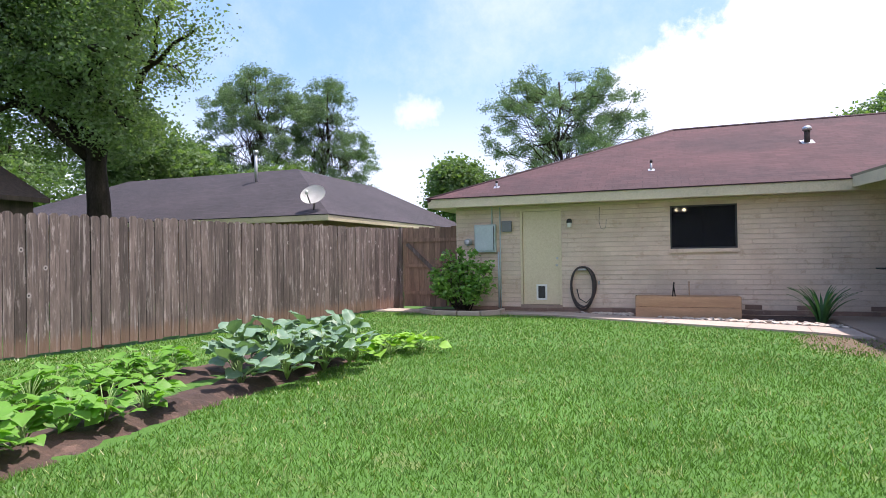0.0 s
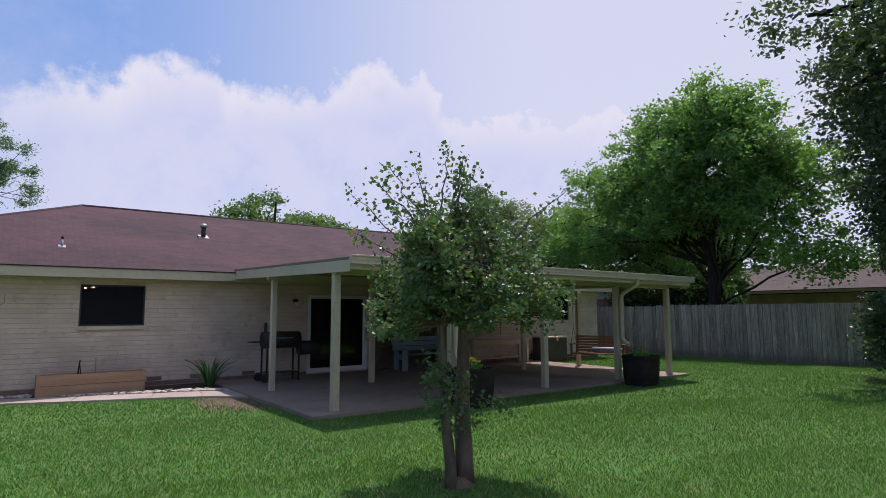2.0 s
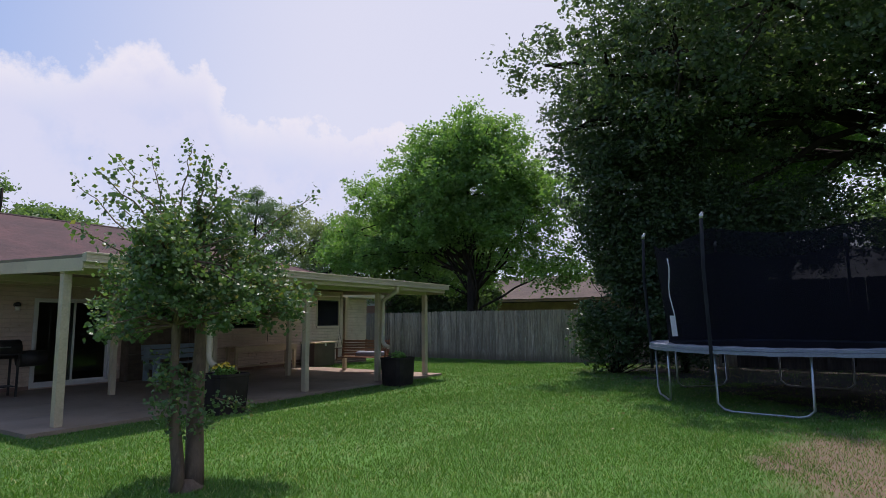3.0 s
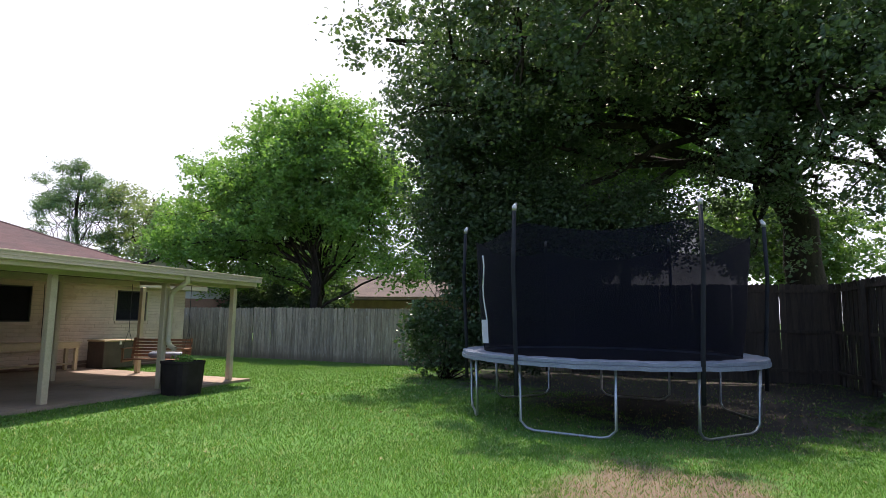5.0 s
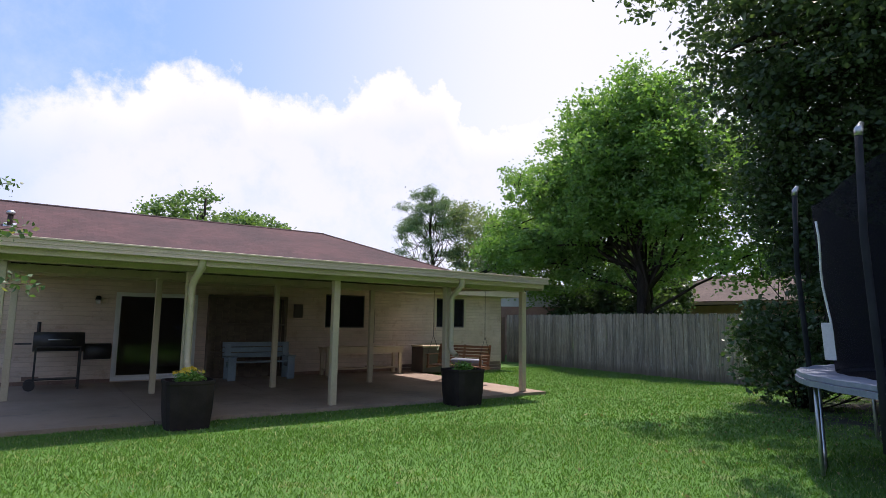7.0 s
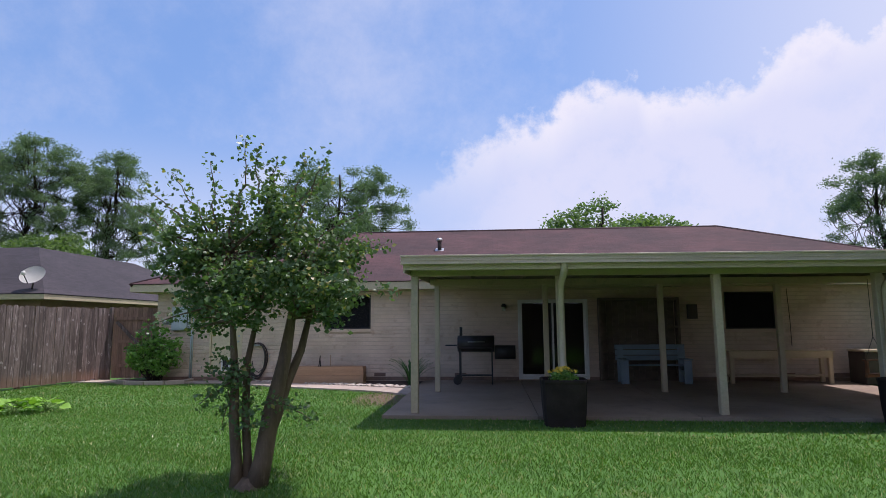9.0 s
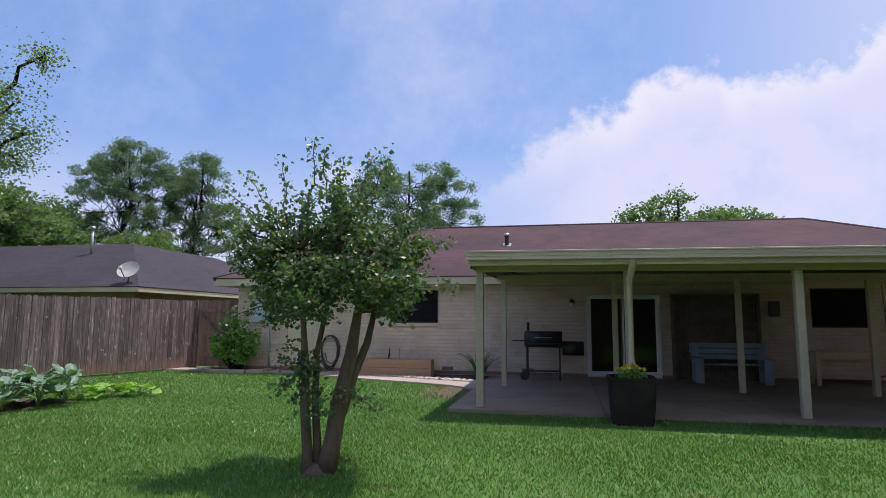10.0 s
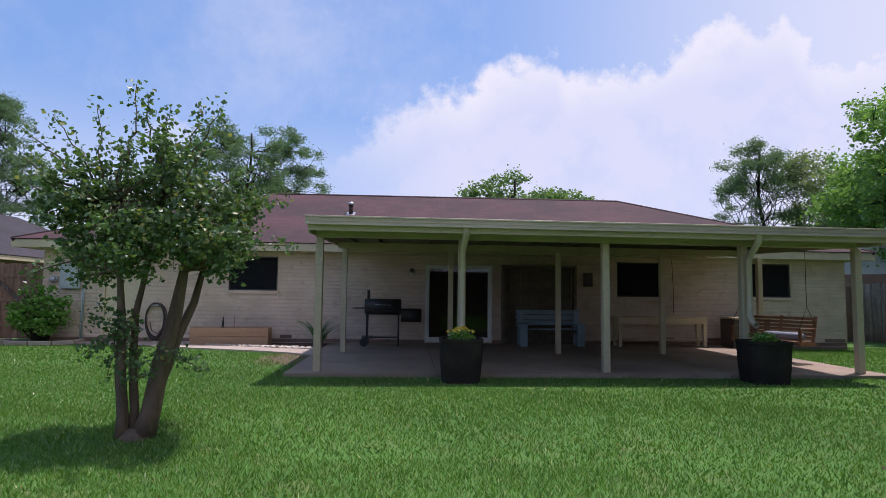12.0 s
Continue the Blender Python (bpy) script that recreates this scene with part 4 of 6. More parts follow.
def pine(x, y, height, width, seed, label, bottom=0.45, side=0.0, full=1.0):
    """A pine: bare trunk below, small dense tufts on rising limbs, in a rounded outline."""
    rng = np.random.default_rng(seed)
    blobs = []
    for k in range(int(150 * full)):
        f = rng.uniform(bottom, 0.97)
        w = width * 0.55 * math.sqrt(max(0.05, 1 - ((f - (bottom + 0.22)) / (0.80 - bottom)) ** 2))
        a = rng.uniform(0, 2 * math.pi)
        q = rng.uniform(0.2, 1.0) ** 0.6
        blobs.append((x + side * (1 - f) + w * q * math.cos(a), y + w * q * math.sin(a), height * f, 0.46, 0.46, 0.32))
    tree("pine_tree", (x, y, -0.1), (x + side * 0.2, y, height * 0.96), 0.17, blobs, label, PINE_LEAF, int(1700 * full), 32, 0.17, 0.15, seed, "needle", fork=bottom - 0.05, shell=0.3, twigs=20, thick=0.12)


pine(-25.0, 31.0, 13.4, 6.6, 61, "tall round-headed pine beyond the neighbouring roof", 0.5)
pine(-22.4, 35.0, 13.7, 5.6, 62, "slender pine with an open crown beyond the neighbouring roof", 0.35, 2.0)
pine(-5.9, 34.0, 11.8, 8.8, 63, "broad dark pine beyond the red-brown roof", 0.5)
pine(24.2, 28.6, 10.2, 4.6, 64, "thin pine beyond the patio cover", 0.4, 0.0, 0.45)
for k, (x, y, h, w, mat, label) in enumerate((
        (-10.9, 31.0, 6.8, 3.6, WOOD_LEAF, "rounded green tree beyond the house"), (10.2, 31.0, 10.2, 4.8, WOOD_LEAF, "rounded green tree beyond the ridge of the house"),
        (13.4, 31.5, 9.2, 3.8, WOOD_LEAF, "rounded green tree beyond the ridge of the house"),
        (-31.0, 30.0, 10.5, 5.0, WOOD_LEAF, "dense green tree beyond the neighbouring roof"), (-27.0, 27.0, 8.0, 4.5, WOOD_LEAF, "dense green tree beyond the neighbouring roof"),
        (-21.5, 29.0, 7.6, 4.0, WOOD_LEAF, "dense green tree beyond the neighbouring roof"), (-35.0, 22.0, 10.0, 5.5, WOOD_LEAF, "dense green tree beyond the fence"),
        (-33.0, 12.0, 10.0, 5.5, WOOD_LEAF, "dense green tree beyond the fence"), (-29.0, 4.0, 9.0, 5.0, WOOD_LEAF, "dense green tree beyond the fence"), (-23.6, 20.5, 8.2, 4.6, WOOD_LEAF, "low green tree beside the neighbouring roof"),
        (26.8, 26.0, 10.6, 4.6, GREY_LEAF, "thin grey-green tree beyond the patio cover"), (29.5, 23.0, 12.2, 6.0, GREY_LEAF, "thin grey-green tree beyond the patio cover"),
        (33.0, 3.0, 8.0, 4.5, OAK_LEAF, "green tree beyond the far fence"), (30.0, -8.0, 9.0, 5.0, WOOD_LEAF, "green tree beyond the far fence"), (30.0, -16.0, 5.0, 4.0, BRIGHT_LEAF, "bright green tree beyond the fence"),
        (27.0, 3.5, 6.0, 4.4, OAK_LEAF, "green tree beyond the far fence"), (26.5, -12.5, 3.6, 3.0, BRIGHT_LEAF, "bright green young tree beyond the fence"), (26.0, 16.6, 3.6, 3.0, OAK_LEAF, "green tree beyond the far fence"), (25.8, 13.4, 4.0, 2.8, OAK_LEAF, "shaded green tree beyond the far fence"), (33.0, 19.0, 8.0, 4.2, WOOD_LEAF, "green tree beyond the far fence"))):
    thin = "thin" in label
    tree("background_tree", (x, y, -0.1), (x + 0.3, y, h * 0.8), 0.2, masses((x, y, h * 0.62), (w * 0.7, w * 0.7, h * 0.28), 12, w * (0.28 if thin else 0.36), 70 + k, 0.8), label, mat,
         520 if thin else 900, 30, 0.26, 0.17 if thin else 0.21, 90 + k, twigs=60 if thin else 40)


def shrub(name, base, blobs, label, leaves, clumps, per, spread, size, seed, shape="leaf", stems=14):
    s = thing(name, base, label, "shrub")
    rng = np.random.default_rng(seed)
    pts, centres = cloud_of(blobs, clumps, per, spread, seed, 0.3)
    pts = pts[pts[:, 2] > base[2] + 0.03]
    bm = bmesh.new()
    for c in centres[:stems]:
        limb(bm, Vector(base) + Vector((rng.normal() * 0.06, rng.normal() * 0.06, -0.05)), c, 0.018, 0.005, rng, 0.08, 4, 5)
    part("stem", bm, BARK, s, "thin woody stems", kind="stuff")
    crown = new("foliage", leaf_mesh("foliage", pts, size, leaves, seed, shape))
    crown.parent = s
    crown.matrix_parent_inverse = Matrix.Translation(s.location).inverted()
    tagged(crown, "dense leaves", kind="stuff")
    return s


shrub("hibiscus_bush", (-4.95, 12.0, -0.02), [(-4.95, 11.95, .5, .58, .34, .38), (-5.38, 11.9, .6, .3, .28, .34), (-4.55, 11.9, .72, .32, .28, .38), (-4.9, 12.0, .95, .3, .25, .25), (-5.25, 11.95, .95, .18, .2, .25),
      (-5.32, 11.9, 1.2, .10, .10, .20), (-4.98, 11.95, 1.28, .10, .10, .20), (-4.68, 11.9, 1.15, .13, .12, .24), (-4.38, 11.9, 1.02, .10, .10, .2), (-5.6, 11.9, .8, .10, .10, .2)],
      "glossy bright green bush in a stone-edged bed by the wall", BUSH_LEAF, 250, 14, 0.06, 0.095, 101, "leaf", 40)
shrub("holly_bush", (15.4, 2.3, -0.1), [(15.2, 2.4, .9, 1.1, 1.1, .9), (15.6, 1.3, 1.6, 1.2, 1.2, 1.2), (15.0, 2.7, 1.5, .7, .7, .6), (16.2, .6, 1.2, 1.2, 1.2, 1.2), (15.8, 1.6, 2.8, 1.1, 1.1, .9), (15.9, 0.9, 3.9, 1.1, 1.2, 1.0), (15.4, 2.2, 3.4, .8, .8, .8)],
      "large dark evergreen bush beside the fence", HOLLY_LEAF, 950, 26, 0.14, 0.11, 102, "leaf", 40)
shrub("low_bush", (11.6, -7.0, 0.0), [(11.6, -6.9, .45, .6, .5, .45), (12.2, -7.1, .4, .5, .4, .4)], "low dark bush against the shaded fence", HOLLY_LEAF, 120, 20, 0.08, 0.09, 103)
tree("holly_tree", (16.6, 0.6, -0.1), (16.4, 0.8, 6.0), 0.12, [(16.2, 1.2, 3.2, 1.3, 1.5, 1.3), (16.4, 0.2, 4.6, 1.4, 1.6, 1.4), (16.0, 2.0, 4.9, 1.1, 1.2, 1.1), (16.6, -0.8, 3.4, 1.4, 1.4, 1.4), (16.0, 2.3, 6.2, 0.9, 0.9, 0.9),
      (15.8, 0.6, 6.6, 1.2, 1.3, 1.1), (17.0, -2.6, 4.0, 1.4, 1.5, 1.4), (15.4, 2.6, 4.2, .7, .8, .8)],
     "dense dark evergreen under the edge of the oak", HOLLY_LEAF, 1500, 44, 0.24, 0.11, 111, twigs=60, shell=0.2)


# ---- neighbours beyond the fences ----
def far_house(name, label, parts_list, roofs, roof_mat, wall_mat):
    h = thing(name, (*roofs[0][5][:2], 0.0), label, "house")
    boxes("wall", wall_mat, h, parts_list, "brick wall")
    bm = bmesh.new()
    for x0, x1, y0, y1, z0, r0, r1 in roofs:
        roof_solid(bm, x0, x1, y0, y1, z0, (r0, r1), 0.02)
    part("roof", bm, roof_mat, h, "shingle roof")
    for x0, x1, y0, y1, z0, r0, r1 in roofs:
        bm = bmesh.new()
        for s in ((x0 + .02, x1 - .02, y0 + .02, y0 + .05), (x0 + .02, x1 - .02, y1 - .05, y1 - .02), (x0 + .02, x0 + .05, y0 + .05, y1 - .05), (x1 - .05, x1 - .02, y0 + .05, y1 - .05)):
            box(bm, *s, z0 - 0.17, z0 - 0.022)
        part("fascia", bm, NBRICK if roof_mat is ROOF_BROWN else TRIM, h, "painted fascia")
    return h


west_house = far_house("neighbour_house", "low neighbouring house with a grey hipped shingle roof",
                       [(-23.2, -9.4, 13.3, 20.0, -0.1, 2.37), (-15.4, -9.4, 20.0, 25.4, -0.1, 2.37)],
                       [(-23.8, -8.87, 12.77, 20.5, 2.42, (-20.0, 16.62, 4.32), (-12.35, 16.62, 4.32)), (-15.9, -8.88, 12.80, 26.0, 2.412, (-12.35, 16.64, 4.31), (-12.35, 22.4, 4.31))],
                       ROOF_GREY, NBRICK)
dish = thing("satellite_dish", (-9.5, 13.05, 2.62), "small white satellite dish on the corner of the grey roof", "satellite dish")
bm = bmesh.new()
tilt = look((-9.5, 13.02, 2.98), (-7.6, 4.0, 9.5)) @ pose(0, 0, 0, 0, 180, 0)
rings = []
for k in range(6):
    rr = 0.33 * k / 5
    rings.append([bm.verts.new(tilt @ Vector((rr * math.cos(a) * 1.05, rr * math.sin(a), -0.10 * (1 - (k / 5) ** 2)))) for a in (2 * math.pi * i / 24 for i in range(24))] if k else [bm.verts.new(tilt @ Vector((0, 0, -0.10)))])
for k in range(1, 5):
    for i in range(24):
        bm.faces.new((rings[k][i], rings[k][(i + 1) % 24], rings[k + 1][(i + 1) % 24], rings[k + 1][i]))
for i in range(24):
    bm.faces.new((rings[0][0], rings[1][(i + 1) % 24], rings[1][i]))
bmesh.ops.solidify(bm, geom=bm.faces[:], thickness=0.012)
part("reflector", bm, WHITE, dish, "white dish")
bm = bmesh.new()
tube(bm, [(-9.5, 13.05, 2.5), (-9.5, 13.08, 2.8), tilt @ Vector((0, 0, -0.13))], 0.022, 8)
part("mast", bm, IRON, dish, "dark steel mast")
bm = bmesh.new()
tube(bm, [tilt @ Vector((0, -0.33, 0.0)), tilt @ Vector((0, -0.28, 0.36))], 0.014, 6)
part("arm", bm, IRON, dish, "dark steel arm")
bm = bmesh.new()
tube(bm, [tilt @ Vector((0, -0.30, 0.34)), tilt @ Vector((0, -0.22, 0.42))], 0.045, 8)
part("feed_horn", bm, WHITE, dish, "pale receiver head")

vent = thing("roof_vent_pipe", (-13.3, 15.6, 3.9), "tall metal flue with a cap on the grey roof", "vent pipe")
bm = bmesh.new()
tube(bm, [(-13.3, 15.6, 3.6), (-13.3, 15.6, 4.75)], 0.05, 10)
part("pipe", bm, GALV, vent)
bm = bmesh.new()
tube(bm, [(-13.3, 15.6, 4.75), (-13.3, 15.6, 4.86)], 0.09, 10)
part("cap", bm, GALV, vent)

shed = thing("garden_shed", (-15.4, 6.0, 0.0), "dark brown wooden shed with a gabled roof behind the fence", "shed")
boxes("wall", FENCE_SHADED, shed, [(-17.3, -13.7, 4.6, 8.4, -0.1, 2.65)])
bm = bmesh.new()
for s in (-1, 1):
    v = [bm.verts.new((-15.5 + s * w, y, z)) for y in (4.4, 8.6) for w, z in ((0, 3.75), (0, 3.65), (2.05, 2.57), (2.05, 2.67))]
    for f in ((0, 1, 2, 3), (7, 6, 5, 4), (0, 3, 7, 4), (1, 5, 6, 2), (3, 2, 6, 7), (0, 4, 5, 1)):
        bm.faces.new([v[i] for i in f])
part("roof", bm, FENCE_SHADED, shed)
for y in (4.62, 8.3):
    bm = bmesh.new()
    v = [bm.verts.new(p) for p in ((-17.3, y, 2.65), (-13.7, y, 2.65), (-15.5, y, 3.6), (-17.3, y + .08, 2.65), (-13.7, y + .08, 2.65), (-15.5, y + .08, 3.6))]
    for f in ((0, 1, 2), (5, 4, 3), (0, 3, 4, 1), (1, 4, 5, 2), (2, 5, 3, 0)):
        bm.faces.new([v[i] for i in f])
    part("gable", bm, FENCE_SHADED, shed)


def gabled(name, place, label, w, d, eave, peak, roof_mat, wall_mat, gable_mat, turn=0.0):
    h = thing(name, place, label, "house")
    m = pose(*place, 0, 0, turn)
    bm = bmesh.new()
    box(bm, -w / 2, w / 2, -d / 2, d / 2, -0.1, eave - 0.5, m)
    part("wall", bm, wall_mat, h, "brick wall")
    bm = bmesh.new()
    box(bm, -w / 2, w / 2, -d / 2, d / 2, eave - 0.498, eave, m)
    for y in (-d / 2, d / 2 - 0.1):
        v = [bm.verts.new(m @ Vector(p)) for p in ((-w / 2, y, eave), (w / 2, y, eave), (0, y, peak - 0.12), (-w / 2, y + .1, eave), (w / 2, y + .1, eave), (0, y + .1, peak - 0.12))]
        for f in ((0, 1, 2), (5, 4, 3), (0, 3, 4, 1), (1, 4, 5, 2), (2, 5, 3, 0)):
            bm.faces.new([v[i] for i in f])
    part("gable", bm, gable_mat, h, "pale painted boards")
    bm = bmesh.new()
    for s in (-1, 1):
        v = [bm.verts.new(m @ Vector((s * a, y, z))) for y in (-d / 2 - .35, d / 2 + .35) for a, z in ((0, peak), (0, peak - .1), (w / 2 + .4, eave - .1), (w / 2 + .4, eave))]
        for f in ((0, 1, 2, 3), (7, 6, 5, 4), (0, 3, 7, 4), (1, 5, 6, 2), (3, 2, 6, 7), (0, 4, 5, 1)):
            bm.faces.new([v[i] for i in f])
    part("roof", bm, roof_mat, h, "shingle roof")


gabled("neighbour_house", (25.0, 22.0, 0.0), "neighbouring house with a pale gable over brick", 6.6, 7.0, 2.8, 4.5, ROOF_GREY, NBRICK, SIDING, -45)
far_house("neighbour_house", "far house with a brown hipped roof behind the trees", [(31.0, 38.5, 0.0, 19.0, -0.1, 2.5)],
          [(30.4, 39.0, -0.6, 19.6, 2.7, (34.7, 3.7, 4.3), (34.7, 15.3, 4.3))], ROOF_BROWN, NBRICK)


# ---- fences ----
def picket_mesh(name, w, h, material, seed):
    rng = random.Random(seed)
    bm = bmesh.new()
    v = []
    for y in (0.0, 0.018):
        v.append([bm.verts.new(p) for p in ((-w / 2, y, 0), (w / 2, y, 0), (w / 2, y, h - 0.042), (w / 2 - 0.036, y, h), (-w / 2 + 0.034, y, h), (-w / 2, y, h - 0.036 + rng.uniform(-.01, .01)))])
    bm.faces.new(v[0])
    bm.faces.new(v[1][::-1])
    for i in range(6):
        bm.faces.new((v[0][i], v[1][i], v[1][(i + 1) % 6], v[0][(i + 1) % 6]))
    return mesh_of(name, bm, material)


PLANS = []      # the fences' boards, made at the end of the file


def fence(name, a, b, height, material, label, rails_on=1, width=0.14, seed=1, z=0.0):
    """A board fence from a to b. rails_on: the side (left +1, right -1 of the way from a to b) that shows the rails and posts."""
    a, b = Vector((*a, 0)), Vector((*b, 0))
    d = (b - a)
    length = d.length
    d.normalize()
    yaw = math.atan2(d.y, d.x)
    f = thing(name, a, label, "fence")
    m = Matrix.Translation(a + Vector((0, 0, z))) @ Matrix.Rotation(yaw, 4, "Z")
    bm = bmesh.new()
    off = 0.022 if rails_on > 0 else -0.06
    for h in (0.3, height * 0.5, height - 0.25):
        box(bm, 0, length, off, off + 0.038, h, h + 0.085, m)
    part("rail", bm, material, f, "long horizontal rails")
    for k in range(int(length / 2.4) + 1):
        x = min(k * 2.4, length - 0.05)
        bm = bmesh.new()
        box(bm, x - 0.045, x + 0.045, off + (0.04 if rails_on > 0 else -0.092), off + (0.13 if rails_on > 0 else -0.002), -0.3, height - 0.08, m)
        part("post", bm, material, f)
    PLANS.append((f, m, length, height, width, material, seed))
    return f


fence("wooden_fence", (19.45, -0.5), (19.45, -7.6), 2.75, FENCE_SHADED, "high dark board fence in the shade of the oak", -1, 0.15, 15, -0.05)
NW = (-6.90, 12.95)
fence("wooden_fence", (-9.35, 3.6), NW, 1.98, FENCE, "tall weathered grey-brown picket fence of uneven boards", 1, 0.14, 3)
fence("wooden_fence", (-10.4, -12.0), (-9.35, 3.6), 1.98, FENCE, "tall weathered grey-brown picket fence of uneven boards", 1, 0.14, 4)
fence("wooden_fence", (19.45, 11.9), (19.45, -0.45), 1.98, FENCE_GREY, "grey weathered board fence across the back of the lawn", 1, 0.14, 5, -0.1)
fence("wooden_fence", (19.45, -7.6), (4.0, -8.4), 2.75, FENCE_SHADED, "high dark board fence with posts and rails towards the lawn", -1, 0.15, 6, -0.05)
fence("wooden_fence", (4.0, -8.4), (-10.4, -12.0), 2.2, FENCE_SHADED, "high dark board fence behind the lawn", -1, 0.15, 7)
fence("wooden_fence", (19.45, 15.6), (19.45, 11.92), 1.95, FENCE_GREY, "grey-brown board fence beside the house", 1, 0.14, 8, -0.1)
fence("wooden_fence", (16.5, 15.4), (19.35, 15.6), 1.85, FENCE_BROWN, "brown board fence closing the side yard", 1, 0.14, 9, -0.1)

gate = thing("wooden_gate", (-6.15, 12.95, 0.0), "brown wooden gate with a diagonal brace beside the house", "gate")
for k in range(11):
    x = -6.84 + k * 0.143
    boxes("board", FENCE_BROWN, gate, [(x, x + 0.136, 12.98, 13.0, 0.0, 1.98 + 0.02 * math.sin(k * 2.3))])
boxes("rail", FENCE_BROWN, gate, [(-6.80, -5.4, 12.94, 12.978, 1.62, 1.71), (-6.80, -5.4, 12.94, 12.978, 0.98, 1.07), (-6.80, -5.4, 12.94, 12.978, 0.30, 0.39)])
bm = bmesh.new()
vv = box(bm, 0, 1.75, -0.02, 0.0, -0.045, 0.045, Matrix.Translation((-6.72, 12.938, 1.58)) @ Matrix.Rotation(radians(43), 4, "Y"))
part("brace", bm, FENCE, gate, "pale diagonal brace")
boxes("post", FENCE, gate, [(-6.93, -6.85, 12.90, 12.98, -0.1, 2.0)])

# ---- trampoline ----
TC, TR, TZ = Vector((11.2, -2.31, 0)), 2.46, 1.02
tramp = thing("trampoline", TC, "large round trampoline with a dark safety net and grey pads", "trampoline")


def on_ring(deg, r, z):
    a = radians(deg)
    return TC + Vector((r * math.cos(a), r * math.sin(a), z))


def ring_band(bm, r0, r1, z0, z1, steps=72, wave=0.0):
    prof = [(r0, z0), (r0, z1), (r1, z1), (r1, z0)]
    rows = []
    for k in range(steps):
        a = 360 * k / steps
        w = wave * math.sin(k * 2.1) + wave * 0.6 * math.sin(k * 0.9)
        rows.append([bm.verts.new(on_ring(a, r + (w if i > 1 else 0), z + w * 0.6)) for i, (r, z) in enumerate(prof)])
    for k in range(steps):
        a, b = rows[k], rows[(k + 1) % steps]
        for i in range(4):
            bm.faces.new((a[i], b[i], b[(i + 1) % 4], a[(i + 1) % 4]))


bm = bmesh.new()
ring_band(bm, TR - 0.33, TR + 0.03, TZ - 0.025, TZ + 0.03, 96, 0.008)
part("safety_pad", bm, PAD, tramp, "grey padded ring", bevel=0.006)
bm = bmesh.new()
ring_band(bm, TR - 0.02, TR + 0.045, TZ - 0.085, TZ - 0.028, 96, 0.009)
part("pad_skirt", bm, PAD, tramp, "hanging edge of the grey pad")
bm = bmesh.new()
c = [bm.verts.new(on_ring(5 * k, TR - 0.34, TZ - 0.02)) for k in range(72)]
bm.faces.new(c)
part("jumping_mat", bm, SLEEVE, tramp, "black woven mat")
bm = bmesh.new()
tube(bm, [on_ring(5 * k, TR - 0.05, TZ - 0.05) for k in range(73)], 0.022, 6)
part("frame_ring", bm, GALV, tramp, "steel ring")
for k in range(6):
    a = 155.3 + 60 * k
    bm = bmesh.new()
    A, B = a, a + 33
    pts = [on_ring(A, TR - 0.05, TZ - 0.06), on_ring(A, TR - 0.07, 0.14), on_ring(A + 2, TR - 0.10, 0.05), on_ring(A + 5, TR - 0.12, 0.022)]
    pts += [on_ring(A + 16, TR - 0.18, 0.02)]
    pts += [on_ring(B - 5, TR - 0.12, 0.022), on_ring(B - 2, TR - 0.10, 0.05), on_ring(B, TR - 0.07, 0.14), on_ring(B, TR - 0.05, TZ - 0.06)]
    tube(bm, pts, 0.021, 8)
    part("leg", bm, GALV, tramp, "bent steel leg")
    bm = bmesh.new()
    tube(bm, [on_ring(a, TR + 0.03, 0.5), on_ring(a, TR + 0.045, 1.15), on_ring(a, TR + 0.11, 2.3), on_ring(a, TR + 0.09, 3.2)], 0.031, 10)
    pole = part("pole", bm, SLEEVE, tramp, "pole in a black foam sleeve")
    bm = bmesh.new()
    tube(bm, [on_ring(a, TR + 0.09, 3.18), on_ring(a, TR + 0.085, 3.24), on_ring(a, TR + 0.05, 3.30)], [0.034, 0.036, 0.022], 10)
    part("cap", bm, GALV, pole, "pale metal cap")
# the net hangs inside the poles and sags between them
bm = bmesh.new()
rows = []
NETN = 120
for k in range(NETN):
    deg = 360 * k / NETN
    d = ((deg - 155.3) % 60) / 60
    sag = math.sin(math.pi * d)
    col = []
    for i in range(9):
        t = i / 8
        r = TR - 0.34 + 0.22 * t - 0.12 * sag * t * t + 0.01 * math.sin(deg * 0.4 + i)
        z = TZ + 0.02 + (2.0 - 0.18 * sag) * t
        col.append(bm.verts.new(on_ring(deg, r, z)))
    rows.append(col)
for k in range(NETN):
    a, b = rows[k], rows[(k + 1) % NETN]
    for i in range(8):
        bm.faces.new((a[i], b[i], b[i + 1], a[i + 1])).smooth = True
part("safety_net", bm, NET, tramp, "dark see-through safety net")
bm = bmesh.new()
pts = [on_ring(126 + 1.5 * math.sin(i * 1.1), TR - 0.26 + 0.012 * i, TZ + 0.25 + i * 0.17) for i in range(9)]
tube(bm, pts, 0.012, 5)
part("net_seam", bm, WHITE, tramp, "white zip edge of the net")
bm = bmesh.new()
m = Matrix.Translation(on_ring(128, TR - 0.2, TZ + 0.36)) @ Matrix.Rotation(radians(38), 4, "Z") @ Matrix.Rotation(radians(10), 4, "Y")
box(bm, -0.006, 0.006, -0.05, 0.05, -0.19, 0.19, m)
part("label_tag", bm, WHITE, tramp, "blank white cloth tag")


